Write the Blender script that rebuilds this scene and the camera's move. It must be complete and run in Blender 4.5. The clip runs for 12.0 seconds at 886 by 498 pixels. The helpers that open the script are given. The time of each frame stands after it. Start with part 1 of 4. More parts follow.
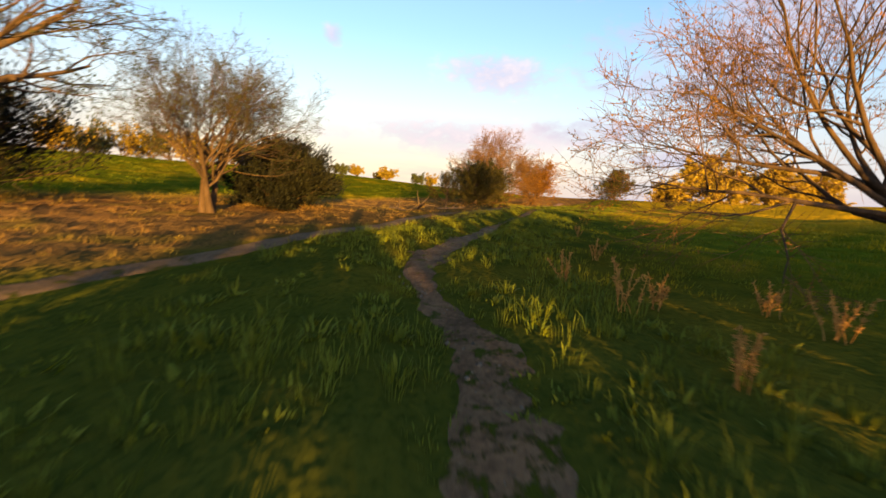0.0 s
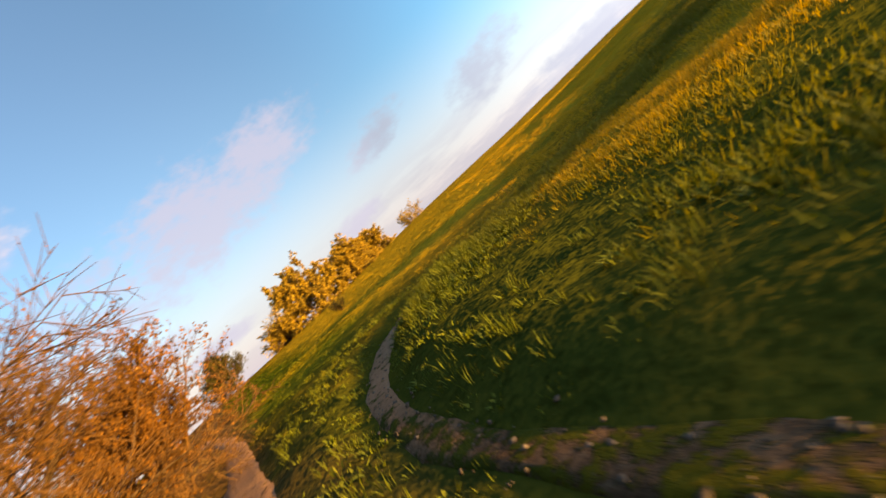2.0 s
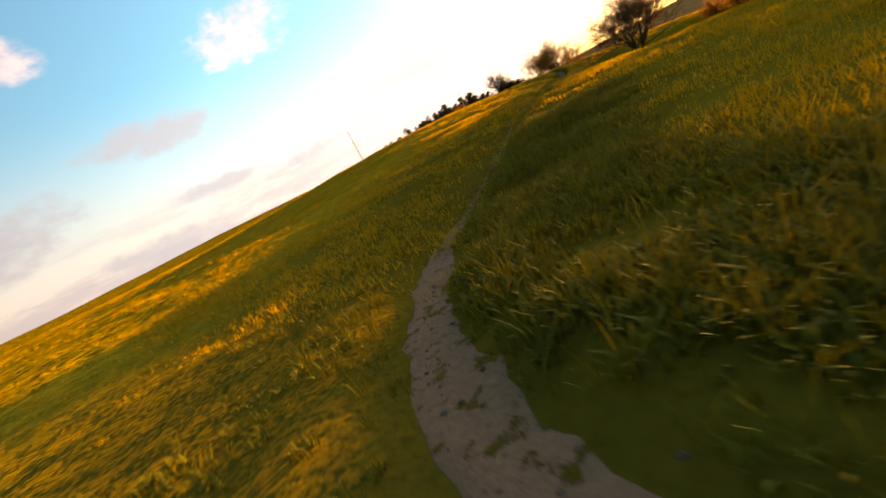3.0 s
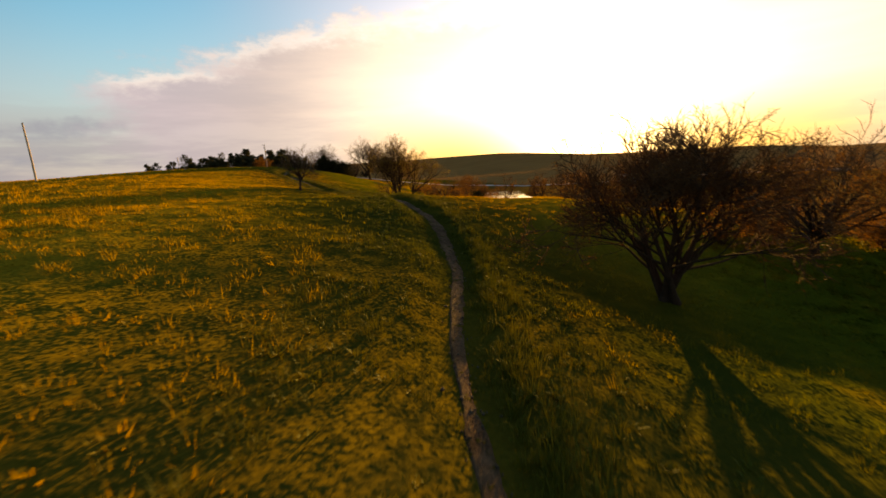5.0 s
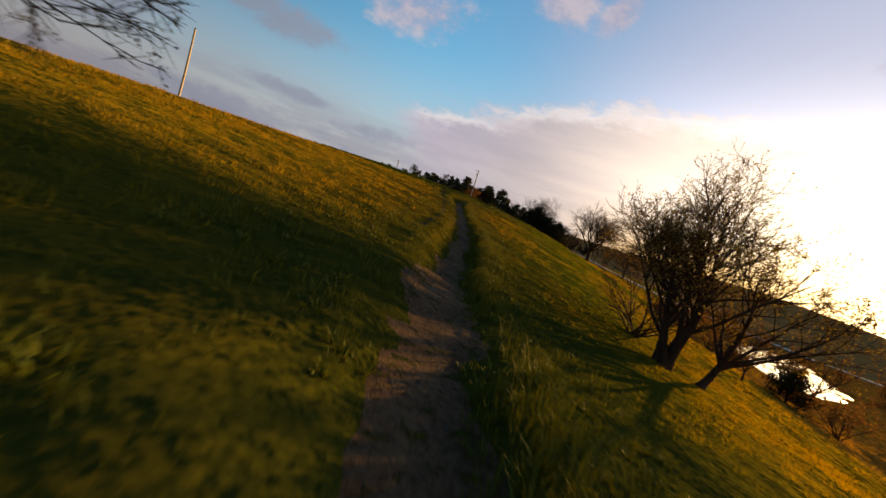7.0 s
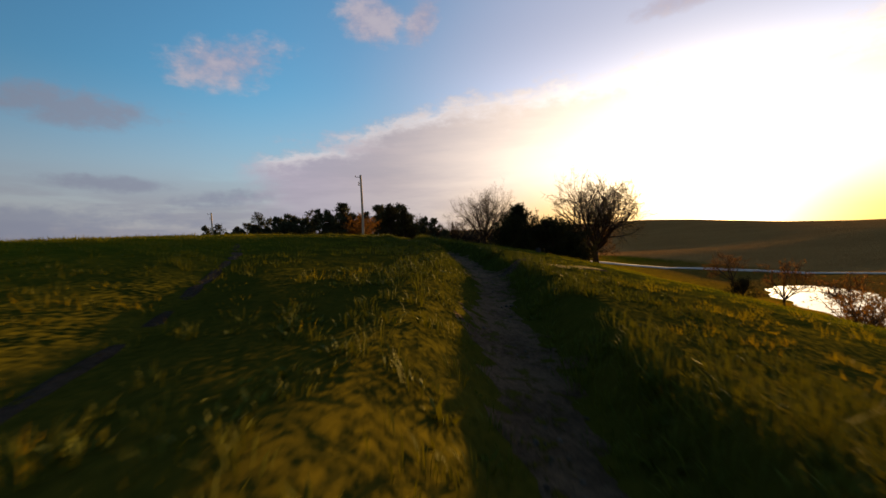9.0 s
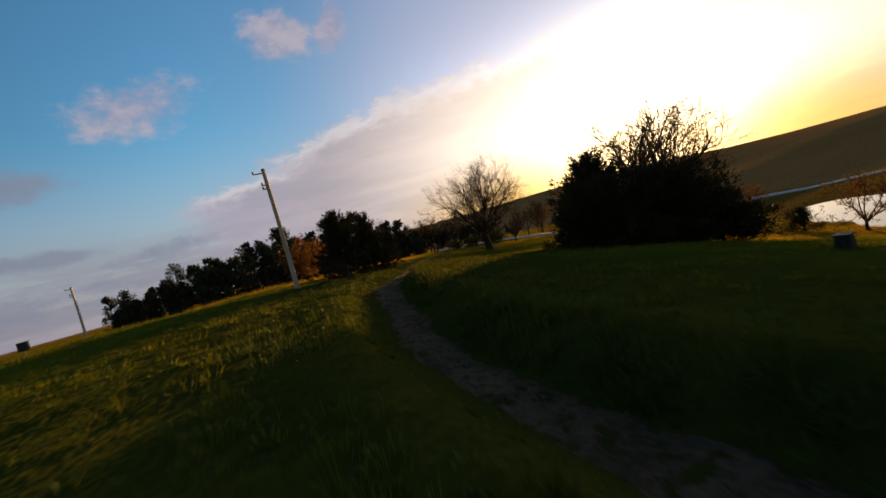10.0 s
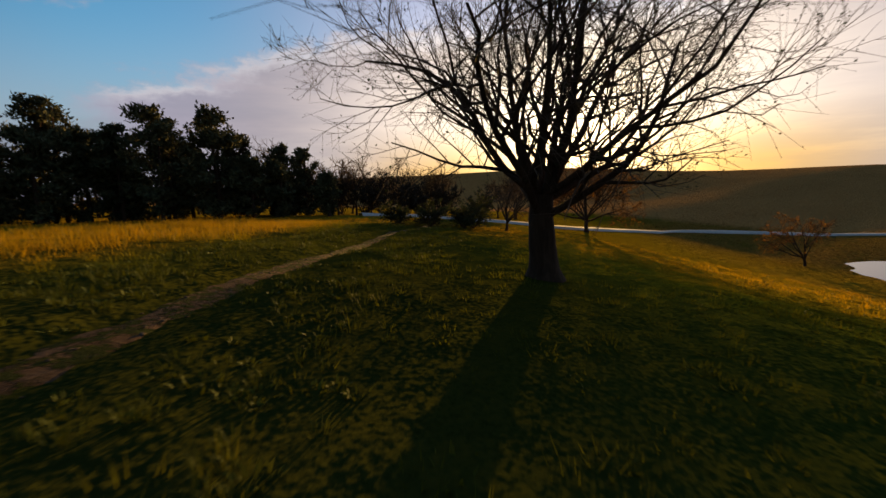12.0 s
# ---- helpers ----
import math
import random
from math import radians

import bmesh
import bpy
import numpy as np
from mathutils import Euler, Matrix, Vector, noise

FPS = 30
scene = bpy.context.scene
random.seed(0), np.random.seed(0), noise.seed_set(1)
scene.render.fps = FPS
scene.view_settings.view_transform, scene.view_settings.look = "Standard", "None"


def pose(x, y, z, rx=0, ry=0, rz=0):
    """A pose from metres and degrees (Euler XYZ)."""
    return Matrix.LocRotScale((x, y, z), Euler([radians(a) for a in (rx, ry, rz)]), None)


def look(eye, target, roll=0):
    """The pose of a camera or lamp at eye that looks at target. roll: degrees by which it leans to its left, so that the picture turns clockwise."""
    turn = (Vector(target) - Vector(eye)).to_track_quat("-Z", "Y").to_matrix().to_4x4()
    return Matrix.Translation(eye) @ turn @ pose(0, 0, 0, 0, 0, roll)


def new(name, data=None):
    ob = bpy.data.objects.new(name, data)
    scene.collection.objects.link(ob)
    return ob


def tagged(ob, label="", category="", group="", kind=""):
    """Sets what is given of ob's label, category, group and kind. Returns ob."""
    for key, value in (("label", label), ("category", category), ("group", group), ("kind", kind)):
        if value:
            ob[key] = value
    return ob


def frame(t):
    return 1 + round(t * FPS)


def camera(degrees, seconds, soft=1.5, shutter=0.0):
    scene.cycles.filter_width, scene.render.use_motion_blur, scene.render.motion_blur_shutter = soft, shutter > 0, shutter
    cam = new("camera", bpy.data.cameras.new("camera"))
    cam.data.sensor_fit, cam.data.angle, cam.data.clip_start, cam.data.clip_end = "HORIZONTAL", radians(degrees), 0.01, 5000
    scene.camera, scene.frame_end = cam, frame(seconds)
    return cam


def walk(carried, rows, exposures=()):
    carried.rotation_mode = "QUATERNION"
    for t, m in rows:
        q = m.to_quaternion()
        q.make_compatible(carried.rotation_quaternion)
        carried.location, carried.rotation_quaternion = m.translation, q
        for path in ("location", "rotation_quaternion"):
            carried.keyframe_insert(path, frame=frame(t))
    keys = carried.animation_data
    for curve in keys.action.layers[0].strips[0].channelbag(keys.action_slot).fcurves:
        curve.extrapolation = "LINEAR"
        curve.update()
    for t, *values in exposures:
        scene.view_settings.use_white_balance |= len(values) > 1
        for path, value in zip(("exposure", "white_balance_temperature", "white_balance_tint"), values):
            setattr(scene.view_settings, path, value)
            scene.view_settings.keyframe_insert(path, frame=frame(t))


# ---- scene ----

# ======== camera ========
cam = camera(93.7, 12.0, soft=1.5, shutter=0.09)
PATH = [
    (0, (0.36, -12.40, -1.77), (-1.454, -13.198, -2.022), 4.0),
    (0.5, (-7.23, -16.17, -2.08), (-9.219, -16.404, -2.168), -20.8),
    (1, (-13.73, -17.85, -1.87), (-15.727, -17.928, -1.925), -21.1),
    (1.5, (-20.80, -17.92, -1.53), (-22.779, -18.227, -1.527), -1.6),
    (1.6, (-22.34, -18.22, -1.43), (-24.337, -18.234, -1.372), -9.8),
    (1.7, (-23.93, -18.66, -1.33), (-25.911, -18.381, -1.249), -18.2),
    (1.8, (-25.54, -19.14, -1.21), (-27.455, -18.569, -1.164), -26.6),
    (1.9, (-27.11, -19.54, -1.10), (-28.924, -18.696, -1.121), -34.7),
    (2, (-28.60, -19.75, -0.99), (-30.274, -18.664, -1.122), -42.5),
    (2.5, (-35.12, -18.68, -0.46), (-36.236, -17.079, -0.911), -44.5),
    (3, (-40.01, -12.93, -0.87), (-39.904, -10.979, -1.314), -27.4),
    (3.2, (-40.94, -10.44, -1.08), (-40.384, -8.548, -1.407), -27.2),
    (4.8, (-31.37, 10.79, 2.10), (-30.203, 12.370, 1.711), -8.8),
    (5, (-29.20, 13.15, 2.02), (-28.101, 14.778, 1.648), -3.6),
    (5.5, (-24.38, 19.01, 2.00), (-23.585, 20.820, 1.685), 10.4),
    (6, (-20.68, 26.29, 2.21), (-20.046, 28.181, 2.004), 16.8),
    (6.5, (-17.95, 33.56, 1.87), (-17.589, 35.509, 1.577), 24.5),
    (7, (-16.16, 42.60, 1.83), (-15.934, 44.582, 1.641), 18.0),
    (7.2, (-16.09, 45.85, 1.83), (-15.796, 47.826, 1.672), 13.1),
    (8.8, (-12.41, 84.18, 4.27), (-11.689, 86.049, 4.242), -9.8),
    (9, (-11.28, 87.65, 4.48), (-10.578, 89.527, 4.447), -2.4),
    (9.5, (-8.54, 96.26, 5.09), (-7.825, 98.128, 5.022), 2.3),
    (10, (-6.60, 105.63, 5.87), (-5.738, 107.427, 5.788), -15.5),
    (10.5, (-4.00, 113.98, 6.46), (-2.918, 115.641, 6.196), -26.5),
    (11, (-1.30, 120.59, 6.33), (-0.187, 122.216, 5.993), -29.8),
    (11.5, (2.81, 126.63, 5.96), (3.766, 128.366, 5.697), -12.2),
    (12, (6.82, 132.74, 5.28), (7.953, 134.365, 4.983), -2.5),
]
EXPOSURE = [(0.0, 2.65, 7700, 10), (1.5, 2.6, 7700, 10), (2.5, 2.65, 8200, 10), (3.0, 2.5, 10800, 16), (3.2, 2.45, 10800, 16), (5.0, 1.4, 9000, 10), (7.2, 1.15, 7300, 10), (9.0, 0.95, 7100, 10), (12.0, 0.8, 6800, 10)]
walk(cam, [(t, look(eye, target, roll)) for t, eye, target, roll in PATH], EXPOSURE)

# ======== sun and sky ========
SUN_AZ, SUN_EL = 53.5, 4.3
SUN_DIR = Vector((math.sin(radians(SUN_AZ)) * math.cos(radians(SUN_EL)), math.cos(radians(SUN_AZ)) * math.cos(radians(SUN_EL)), math.sin(radians(SUN_EL))))
lamp = bpy.data.lights.new("sun", "SUN")
lamp.energy, lamp.angle, lamp.color = 5.0, radians(0.6), (1.0, 0.58, 0.14)
sun = new("sun", lamp)
sun.matrix_world = look((0, 0, 60), Vector((0, 0, 60)) - SUN_DIR)


class Nodes:
    """Short writing for a node tree."""

    def __init__(self, tree):
        self.tree = tree
        tree.nodes.clear()

    def add(self, kind, **kw):
        n = self.tree.nodes.new(kind)
        for k, v in kw.items():
            if k == "op":
                n.operation = v
            elif k == "blend":
                n.blend_type = v
            elif k == "sky":
                n.sky_type = v
        return n

    def put(self, socket, value):
        if hasattr(value, "is_output"):
            self.tree.links.new(value, socket)
        elif isinstance(value, (tuple, list)) and len(value) == 3 and socket.type == "RGBA":
            socket.default_value = (*value, 1)
        else:
            socket.default_value = value

    def math(self, op, a, b=0.0, c=0.0, clamp=False):
        n = self.add("ShaderNodeMath", op=op)
        n.use_clamp = clamp
        for s, v in zip(n.inputs, (a, b, c)):
            self.put(s, v)
        return n.outputs[0]

    def vmath(self, op, a, b=(0, 0, 0)):
        n = self.add("ShaderNodeVectorMath", op=op)
        self.put(n.inputs[0], a)
        self.put(n.inputs[1], b)
        return n.outputs["Value"] if op in ("DOT_PRODUCT", "LENGTH") else n.outputs[0]

    def step(self, x, lo, hi, a=0.0, b=1.0):
        n = self.add("ShaderNodeMapRange")
        n.interpolation_type = "SMOOTHSTEP"
        for s, v in zip(n.inputs, (x, lo, hi, a, b)):
            self.put(s, v)
        return n.outputs[0]

    def mix(self, f, a, b, blend="MIX"):
        n = self.add("ShaderNodeMixRGB", blend=blend)
        for s, v in zip(n.inputs, (f, a, b)):
            self.put(s, v)
        return n.outputs[0]

    def noise(self, vec, scale, detail=3.0, rough=0.55, out=0):
        n = self.add("ShaderNodeTexNoise")
        if vec is not None:
            self.put(n.inputs["Vector"], vec)
        n.inputs["Scale"].default_value, n.inputs["Detail"].default_value, n.inputs["Roughness"].default_value = scale, detail, rough
        return n.outputs[out]

    def xyz(self, v):
        n = self.add("ShaderNodeSeparateXYZ")
        self.put(n.inputs[0], v)
        return n.outputs

    def vec(self, x, y, z):
        n = self.add("ShaderNodeCombineXYZ")
        for s, v in zip(n.inputs, (x, y, z)):
            self.put(s, v)
        return n.outputs[0]


world = bpy.data.worlds.new("evening_sky")
scene.world = world
world.use_nodes = True
W = Nodes(world.node_tree)
sky = W.add("ShaderNodeTexSky", sky="NISHITA")
sky.sun_disc = False
sky.sun_elevation, sky.sun_rotation = radians(SUN_EL), radians(SUN_AZ)
sky.air_density, sky.dust_density, sky.ozone_density = 1.0, 1.6, 1.5
ray_dir = W.add("ShaderNodeTexCoord").outputs["Generated"]
dx, dy, dz = W.xyz(ray_dir)
az = W.math("MULTIPLY", W.math("ARCTAN2", dx, dy), 57.3)
el = W.math("MULTIPLY", W.math("ARCSINE", dz), 57.3)
near_sun = W.vmath("DOT_PRODUCT", ray_dir, tuple(SUN_DIR))
glow = W.step(near_sun, 0.75, 1.0)
# flattened cloud plane
over = W.math("ADD", W.math("MAXIMUM", dz, 0.0), 0.20)
plane = W.vec(W.math("DIVIDE", dx, over), W.math("DIVIDE", dy, over), 0.0)
n1 = W.noise(W.vmath("ADD", plane, (3.1, 0.4, 0.0)), 1.1, 5.0, 0.5)
n2 = W.noise(plane, 4.0, 5.0, 0.6)
puffs = W.math("ADD", W.math("MULTIPLY", n1, 0.82), W.math("MULTIPLY", n2, 0.18))
fluff = W.math("ADD", W.noise(W.vec(W.math("MULTIPLY", az, 0.11), W.math("MULTIPLY", el, 0.19), 11.0), 1.0, 5.0, 0.62), W.math("MULTIPLY", W.noise(W.vec(W.math("MULTIPLY", az, 0.5), W.math("MULTIPLY", el, 0.8), 3.0), 1.0, 4.0, 0.6), 0.45))
fluff = W.math("MULTIPLY", W.math("SUBTRACT", fluff, 0.725), 2.9)


def cloud(where, high, wide, tall, slant=0.0):
    """How much of one cloud covers the sky: degrees of azimuth and height, its half sizes, and how steeply it climbs."""
    u = W.math("DIVIDE", W.math("SUBTRACT", az, where), wide)
    v = W.math("DIVIDE", W.math("SUBTRACT", W.math("SUBTRACT", el, high), W.math("MULTIPLY", W.math("SUBTRACT", az, where), slant)), tall)
    body = W.math("SUBTRACT", 1.0, W.math("ADD", W.math("MULTIPLY", u, u), W.math("MULTIPLY", v, v)))
    return W.step(W.math("ADD", body, fluff), 0.0, 1.15)


def clouds(rows):
    cover = 0.0
    for row in rows:
        cover = W.math("MAXIMUM", cover, cloud(*row))
    return cover


ROSY = ((-98, 28, 7, 5), (-124, 28, 3.2, 2.2), (-115, 30, 5, 2.6), (-142, 23, 4.5, 1.6), (-138, 21.6, 2.4, 1.1), (-129.5, 18.4, 1.8, 1.6), (-112, 8, 22, 3.0), (-108, 15.5, 10, 3.4, -0.05),
        (12, 28, 5, 3.4), (19, 28, 3, 3, 0.5), (-6, 22, 8, 3.5, 0.2), (-30, 25, 5, 2.2), (52, 25.5, 9, 1.4, 0.05))
GREY = ((-80, 19, 19, 6.5, 0.1), (-66, 21.5, 11, 4.5), (-62, 6.5, 6.5, 1.8, 0.08), (-54, 13.5, 7, 2.6, 0.25), (-95, 9.5, 9, 2.2), (-86, 6, 6, 1.4), (-37, 10, 8, 3.2, 0.2), (-20, 15.5, 10, 2.4), (-18, 7.8, 8, 1.1), (-7, 6.3, 6, 1.5, 0.05), (-24, 3.6, 18, 2.2))
rosy, grey = clouds(ROSY), clouds(GREY)
scattered = W.math("MULTIPLY", W.math("MULTIPLY", W.step(puffs, 0.56, 0.66), W.step(el, 30.0, 38.0)), 1.0)
streak = W.noise(W.vec(W.math("MULTIPLY", az, 0.045), W.math("MULTIPLY", el, 0.30), 7.0), 1.0, 5.0, 0.6)
# the long bank beside the sun: its upper edge climbs towards the sun, and is torn into bright puffs
wobble = W.math("MULTIPLY", W.math("SUBTRACT", W.noise(W.vec(W.math("MULTIPLY", az, 0.09), W.math("MULTIPLY", el, 0.22), 2.0), 1.0, 4.0, 0.55), 0.5), 7.0)
torn = W.math("MULTIPLY", W.math("SUBTRACT", W.noise(W.vec(W.math("MULTIPLY", az, 0.42), W.math("MULTIPLY", el, 0.75), 5.0), 1.0, 6.0, 0.65), 0.5), 5.0)
edge = W.math("ADD", W.math("ADD", W.math("MULTIPLY", W.math("MINIMUM", az, 24.0), 0.28), 13.0), W.math("ADD", wobble, torn))
under = W.math("SUBTRACT", edge, el)
side = W.math("ADD", W.math("ADD", az, W.math("MULTIPLY", el, 0.35)), W.math("ADD", wobble, torn))
bank = W.math("MULTIPLY", W.step(under, -0.6, 2.2), W.step(side, -4.0, 4.0))
rim = W.math("MULTIPLY", W.math("MULTIPLY", bank, W.step(under, 4.2, 0.4)), W.step(streak, 0.34, 0.6, 0.25, 0.9))
low = W.math("MULTIPLY", W.math("MULTIPLY", W.step(el, 11.0, 3.0), W.step(streak, 0.40, 0.56)), W.step(az, -75.0, -35.0, 0.35, 1.0))
tint = W.mix(W.step(near_sun, -0.5, 0.3), (3.2, 4.0, 5.2), (1.75, 3.9, 5.6))
tint = W.mix(W.step(near_sun, 0.5, 0.98), tint, (2.2, 2.6, 3.8))
base = W.mix(1.0, sky.outputs[0], tint, "MULTIPLY")
pale = W.mix(glow, W.mix(W.step(near_sun, -0.75, -0.95), (6.6, 6.1, 7.5), (8.6, 7.3, 6.6)), (8.0, 6.7, 5.6))
base = W.mix(W.step(el, 21.0, 0.0, 0.0, 0.85), base, pale)
base = W.mix(W.math("MULTIPLY", W.step(near_sun, 0.66, 0.995, 0.0, 0.85), W.step(el, 10.0, 22.0)), base, (6.9, 7.5, 10.6))
base = W.mix(W.math("MULTIPLY", W.step(near_sun, 0.86, 0.985), W.step(el, 9.0, 1.0, 0.0, 0.85)), base, (9.5, 6.2, 1.6))
cloud_dark = W.mix(glow, (4.0, 4.1, 5.4), (6.8, 5.6, 5.0))
cloud_lit = W.mix(glow, (6.6, 6.1, 6.9), (11.0, 9.4, 8.0))
haze = W.mix(W.step(near_sun, 0.60, 0.96), (6.5, 5.9, 7.7), (9.2, 7.7, 6.9))
c1 = W.mix(W.math("MULTIPLY", low, 0.75), base, W.mix(0.25, cloud_dark, (3.4, 3.9, 5.4)))
c2 = W.mix(W.math("MULTIPLY", scattered, 0.72), c1, W.mix(W.step(n2, 0.38, 0.64), cloud_dark, cloud_lit))
c2 = W.mix(W.math("MULTIPLY", rosy, 0.8), c2, W.mix(W.step(fluff, -0.4, 0.6), (5.2, 4.9, 6.9), (7.6, 6.8, 8.0)))
c2 = W.mix(W.math("MULTIPLY", grey, 0.8), c2, W.mix(W.step(az, -52.0, -62.0), (3.5, 4.0, 5.6), (5.0, 5.1, 7.1)))
c3 = W.mix(W.math("MULTIPLY", bank, W.step(el, 1.0, 9.0, 0.55, 0.9)), c2, W.mix(rim, W.mix(W.step(streak, 0.35, 0.65, 0.0, 0.35), haze, cloud_dark), (12.0, 11.6, 12.4)))
flat = W.step(el, 9.0, 28.0, 1.0, 0.08)
halo = W.math("POWER", W.math("MAXIMUM", near_sun, 0.0), 22.0)
core = W.math("POWER", W.math("MAXIMUM", near_sun, 0.0), 120.0)
c4 = W.mix(W.math("MULTIPLY", halo, flat), c3, (9.0, 7.2, 4.6), "ADD")
c4 = W.mix(core, c4, (16.0, 11.0, 5.0), "ADD")
# the sky brightens towards the sun
gain = W.math("ADD", W.step(near_sun, -0.35, 0.55, 0.425, 0.70), W.math("MULTIPLY", W.step(near_sun, 0.74, 0.998, 0.0, 0.62), flat))
c4 = W.mix(1.0, c4, W.vec(gain, gain, gain), "MULTIPLY")
amber = W.math("MULTIPLY", W.step(near_sun, 0.80, 0.97), W.step(el, 9.0, 0.5))
c4 = W.mix(1.0, c4, W.mix(amber, (1.0, 1.0, 1.0), (0.88, 0.62, 0.22)), "MULTIPLY")
c4 = W.mix(W.math("POWER", W.math("MAXIMUM", near_sun, 0.0), 110.0), c4, (26.0, 23.0, 16.0), "ADD")
c4 = W.mix(W.math("POWER", W.math("MAXIMUM", near_sun, 0.0), 30.0), c4, (3.6, 3.3, 2.0), "ADD")
bg = W.add("ShaderNodeBackground")
W.put(bg.inputs["Color"], c4)
bg.inputs["Strength"].default_value = 0.05
wo = W.add("ShaderNodeOutputWorld")
W.put(wo.inputs[0], bg.outputs[0])


# ======== materials ========
def material(name):
    m = bpy.data.materials.new(name)
    m.use_nodes = True
    return m, Nodes(m.node_tree)


def finish(n, color, rough=0.8, bump=None, strength=0.4, distance=0.02, translucent=0.0, normal=None, metal=0.0, spec=0.3, through_tint=(1.0, 1.0, 1.0)):
    p = n.add("ShaderNodeBsdfPrincipled")
    if normal is not None:
        n.put(p.inputs["Normal"], normal)
    n.put(p.inputs["Base Color"], color)
    n.put(p.inputs["Roughness"], rough)
    n.put(p.inputs["Metallic"], metal)
    p.inputs["Specular IOR Level"].default_value = spec
    if bump is not None:
        b = n.add("ShaderNodeBump")
        b.inputs["Strength"].default_value, b.inputs["Distance"].default_value = strength, distance
        n.put(b.inputs["Height"], bump)
        n.put(p.inputs["Normal"], b.outputs[0])
    out = n.add("ShaderNodeOutputMaterial")
    shader = p.outputs[0]
    if translucent:
        t = n.add("ShaderNodeBsdfTranslucent")
        n.put(t.inputs["Color"], n.mix(1.0, color, through_tint, "MULTIPLY"))
        mx = n.add("ShaderNodeMixShader")
        mx.inputs[0].default_value = translucent
        n.put(mx.inputs[1], shader)
        n.put(mx.inputs[2], t.outputs[0])
        shader = mx.outputs[0]
    n.put(out.inputs[0], shader)


def ground_cover(n, pos):
    """The meadow's colour: green with straw-coloured drifts, dead grass south of the track, and sunlit and shaded
    slopes painted in.
    """
    x, y, z = n.xyz(pos)
    big = n.noise(pos, 0.09, 3.0)
    mid = n.noise(pos, 0.6, 4.0)
    fine = n.noise(pos, 9.0, 4.0)
    green = n.mix(mid, (0.046, 0.066, 0.005), (0.088, 0.104, 0.008))
    straw = n.mix(fine, (0.20, 0.132, 0.009), (0.35, 0.225, 0.014))
    amount = n.step(n.math("ADD", n.math("MULTIPLY", big, 0.6), n.math("MULTIPLY", mid, 0.4)), 0.46, 0.66, 0.0, 0.6)
    c = n.mix(n.math("MULTIPLY", amount, n.step(y, 78.0, 88.0, 1.0, 0.25)), green, straw)
    # hillsides west, north and east: low sunlight put into the colour as straw
    west = n.math("MULTIPLY", n.step(x, -21.0, -36.0), n.step(y, -15.0, -9.0))
    north = n.math("MULTIPLY", n.math("MULTIPLY", n.step(n.math("SUBTRACT", n.math("SUBTRACT", n.math("MULTIPLY", y, 0.42), 36.0), x), 0.0, 8.0), n.step(y, 0.0, 6.0)), n.step(y, 100.0, 80.0))
    east = n.math("MULTIPLY", n.math("MULTIPLY", n.step(n.math("SUBTRACT", x, n.math("SUBTRACT", n.math("MULTIPLY", y, 0.42), 36.0)), 3.0, 10.0), n.step(y, 16.0, 26.0)), n.step(y, 98.0, 80.0))
    north = n.math("MAXIMUM", north, n.math("MULTIPLY", east, 0.9))
    dry = n.math("MULTIPLY", n.math("MAXIMUM", west, north), n.step(mid, 0.2, 0.6, 0.55, 0.9))
    c = n.mix(dry, c, straw)
    brownish = n.mix(fine, (0.15, 0.078, 0.018), (0.30, 0.165, 0.040))
    c = n.mix(n.math("MULTIPLY", n.step(z, -3.2, -5.6), n.step(mid, 0.2, 0.6, 0.4, 0.85)), c, brownish)
    # brighter gold on the western slope, again sunlight in the base colour
    c = n.mix(n.math("MULTIPLY", west, 0.65), c, n.mix(mid, (0.26, 0.17, 0.012), (0.42, 0.27, 0.02)))
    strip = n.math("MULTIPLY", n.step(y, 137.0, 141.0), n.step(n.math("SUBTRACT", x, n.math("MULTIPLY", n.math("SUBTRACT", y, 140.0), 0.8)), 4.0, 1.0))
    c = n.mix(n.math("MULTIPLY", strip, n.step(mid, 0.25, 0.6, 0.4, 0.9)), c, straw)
    dead = n.mix(fine, (0.10, 0.05, 0.02), (0.22, 0.12, 0.045))
    south = n.math("MULTIPLY", n.step(n.math("ADD", y, n.math("MULTIPLY", n.math("SUBTRACT", mid, 0.5), 3.0)), -18.8, -20.5), n.step(y, -34.0, -29.0))
    # shade over the northern crest, put into the grass colour as darker green
    crest_shade = n.math("MULTIPLY", n.math("MULTIPLY", n.step(y, 124.0, 131.0), n.step(y, 142.0, 138.0, 0.0, 0.6)), n.step(x, 22.0, 15.0))
    # sunlight on the slope past the great tree, painted in straw colour
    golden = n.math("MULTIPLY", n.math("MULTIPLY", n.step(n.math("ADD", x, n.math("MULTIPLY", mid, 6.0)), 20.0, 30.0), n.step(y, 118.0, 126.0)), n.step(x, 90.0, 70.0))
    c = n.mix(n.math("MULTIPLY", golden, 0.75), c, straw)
    c = n.mix(crest_shade, c, n.mix(mid, (0.026, 0.040, 0.006), (0.050, 0.062, 0.009)))
    return n.mix(n.math("MULTIPLY", south, n.step(mid, 0.25, 0.5, 0.45, 1.0)), c, dead), fine, mid


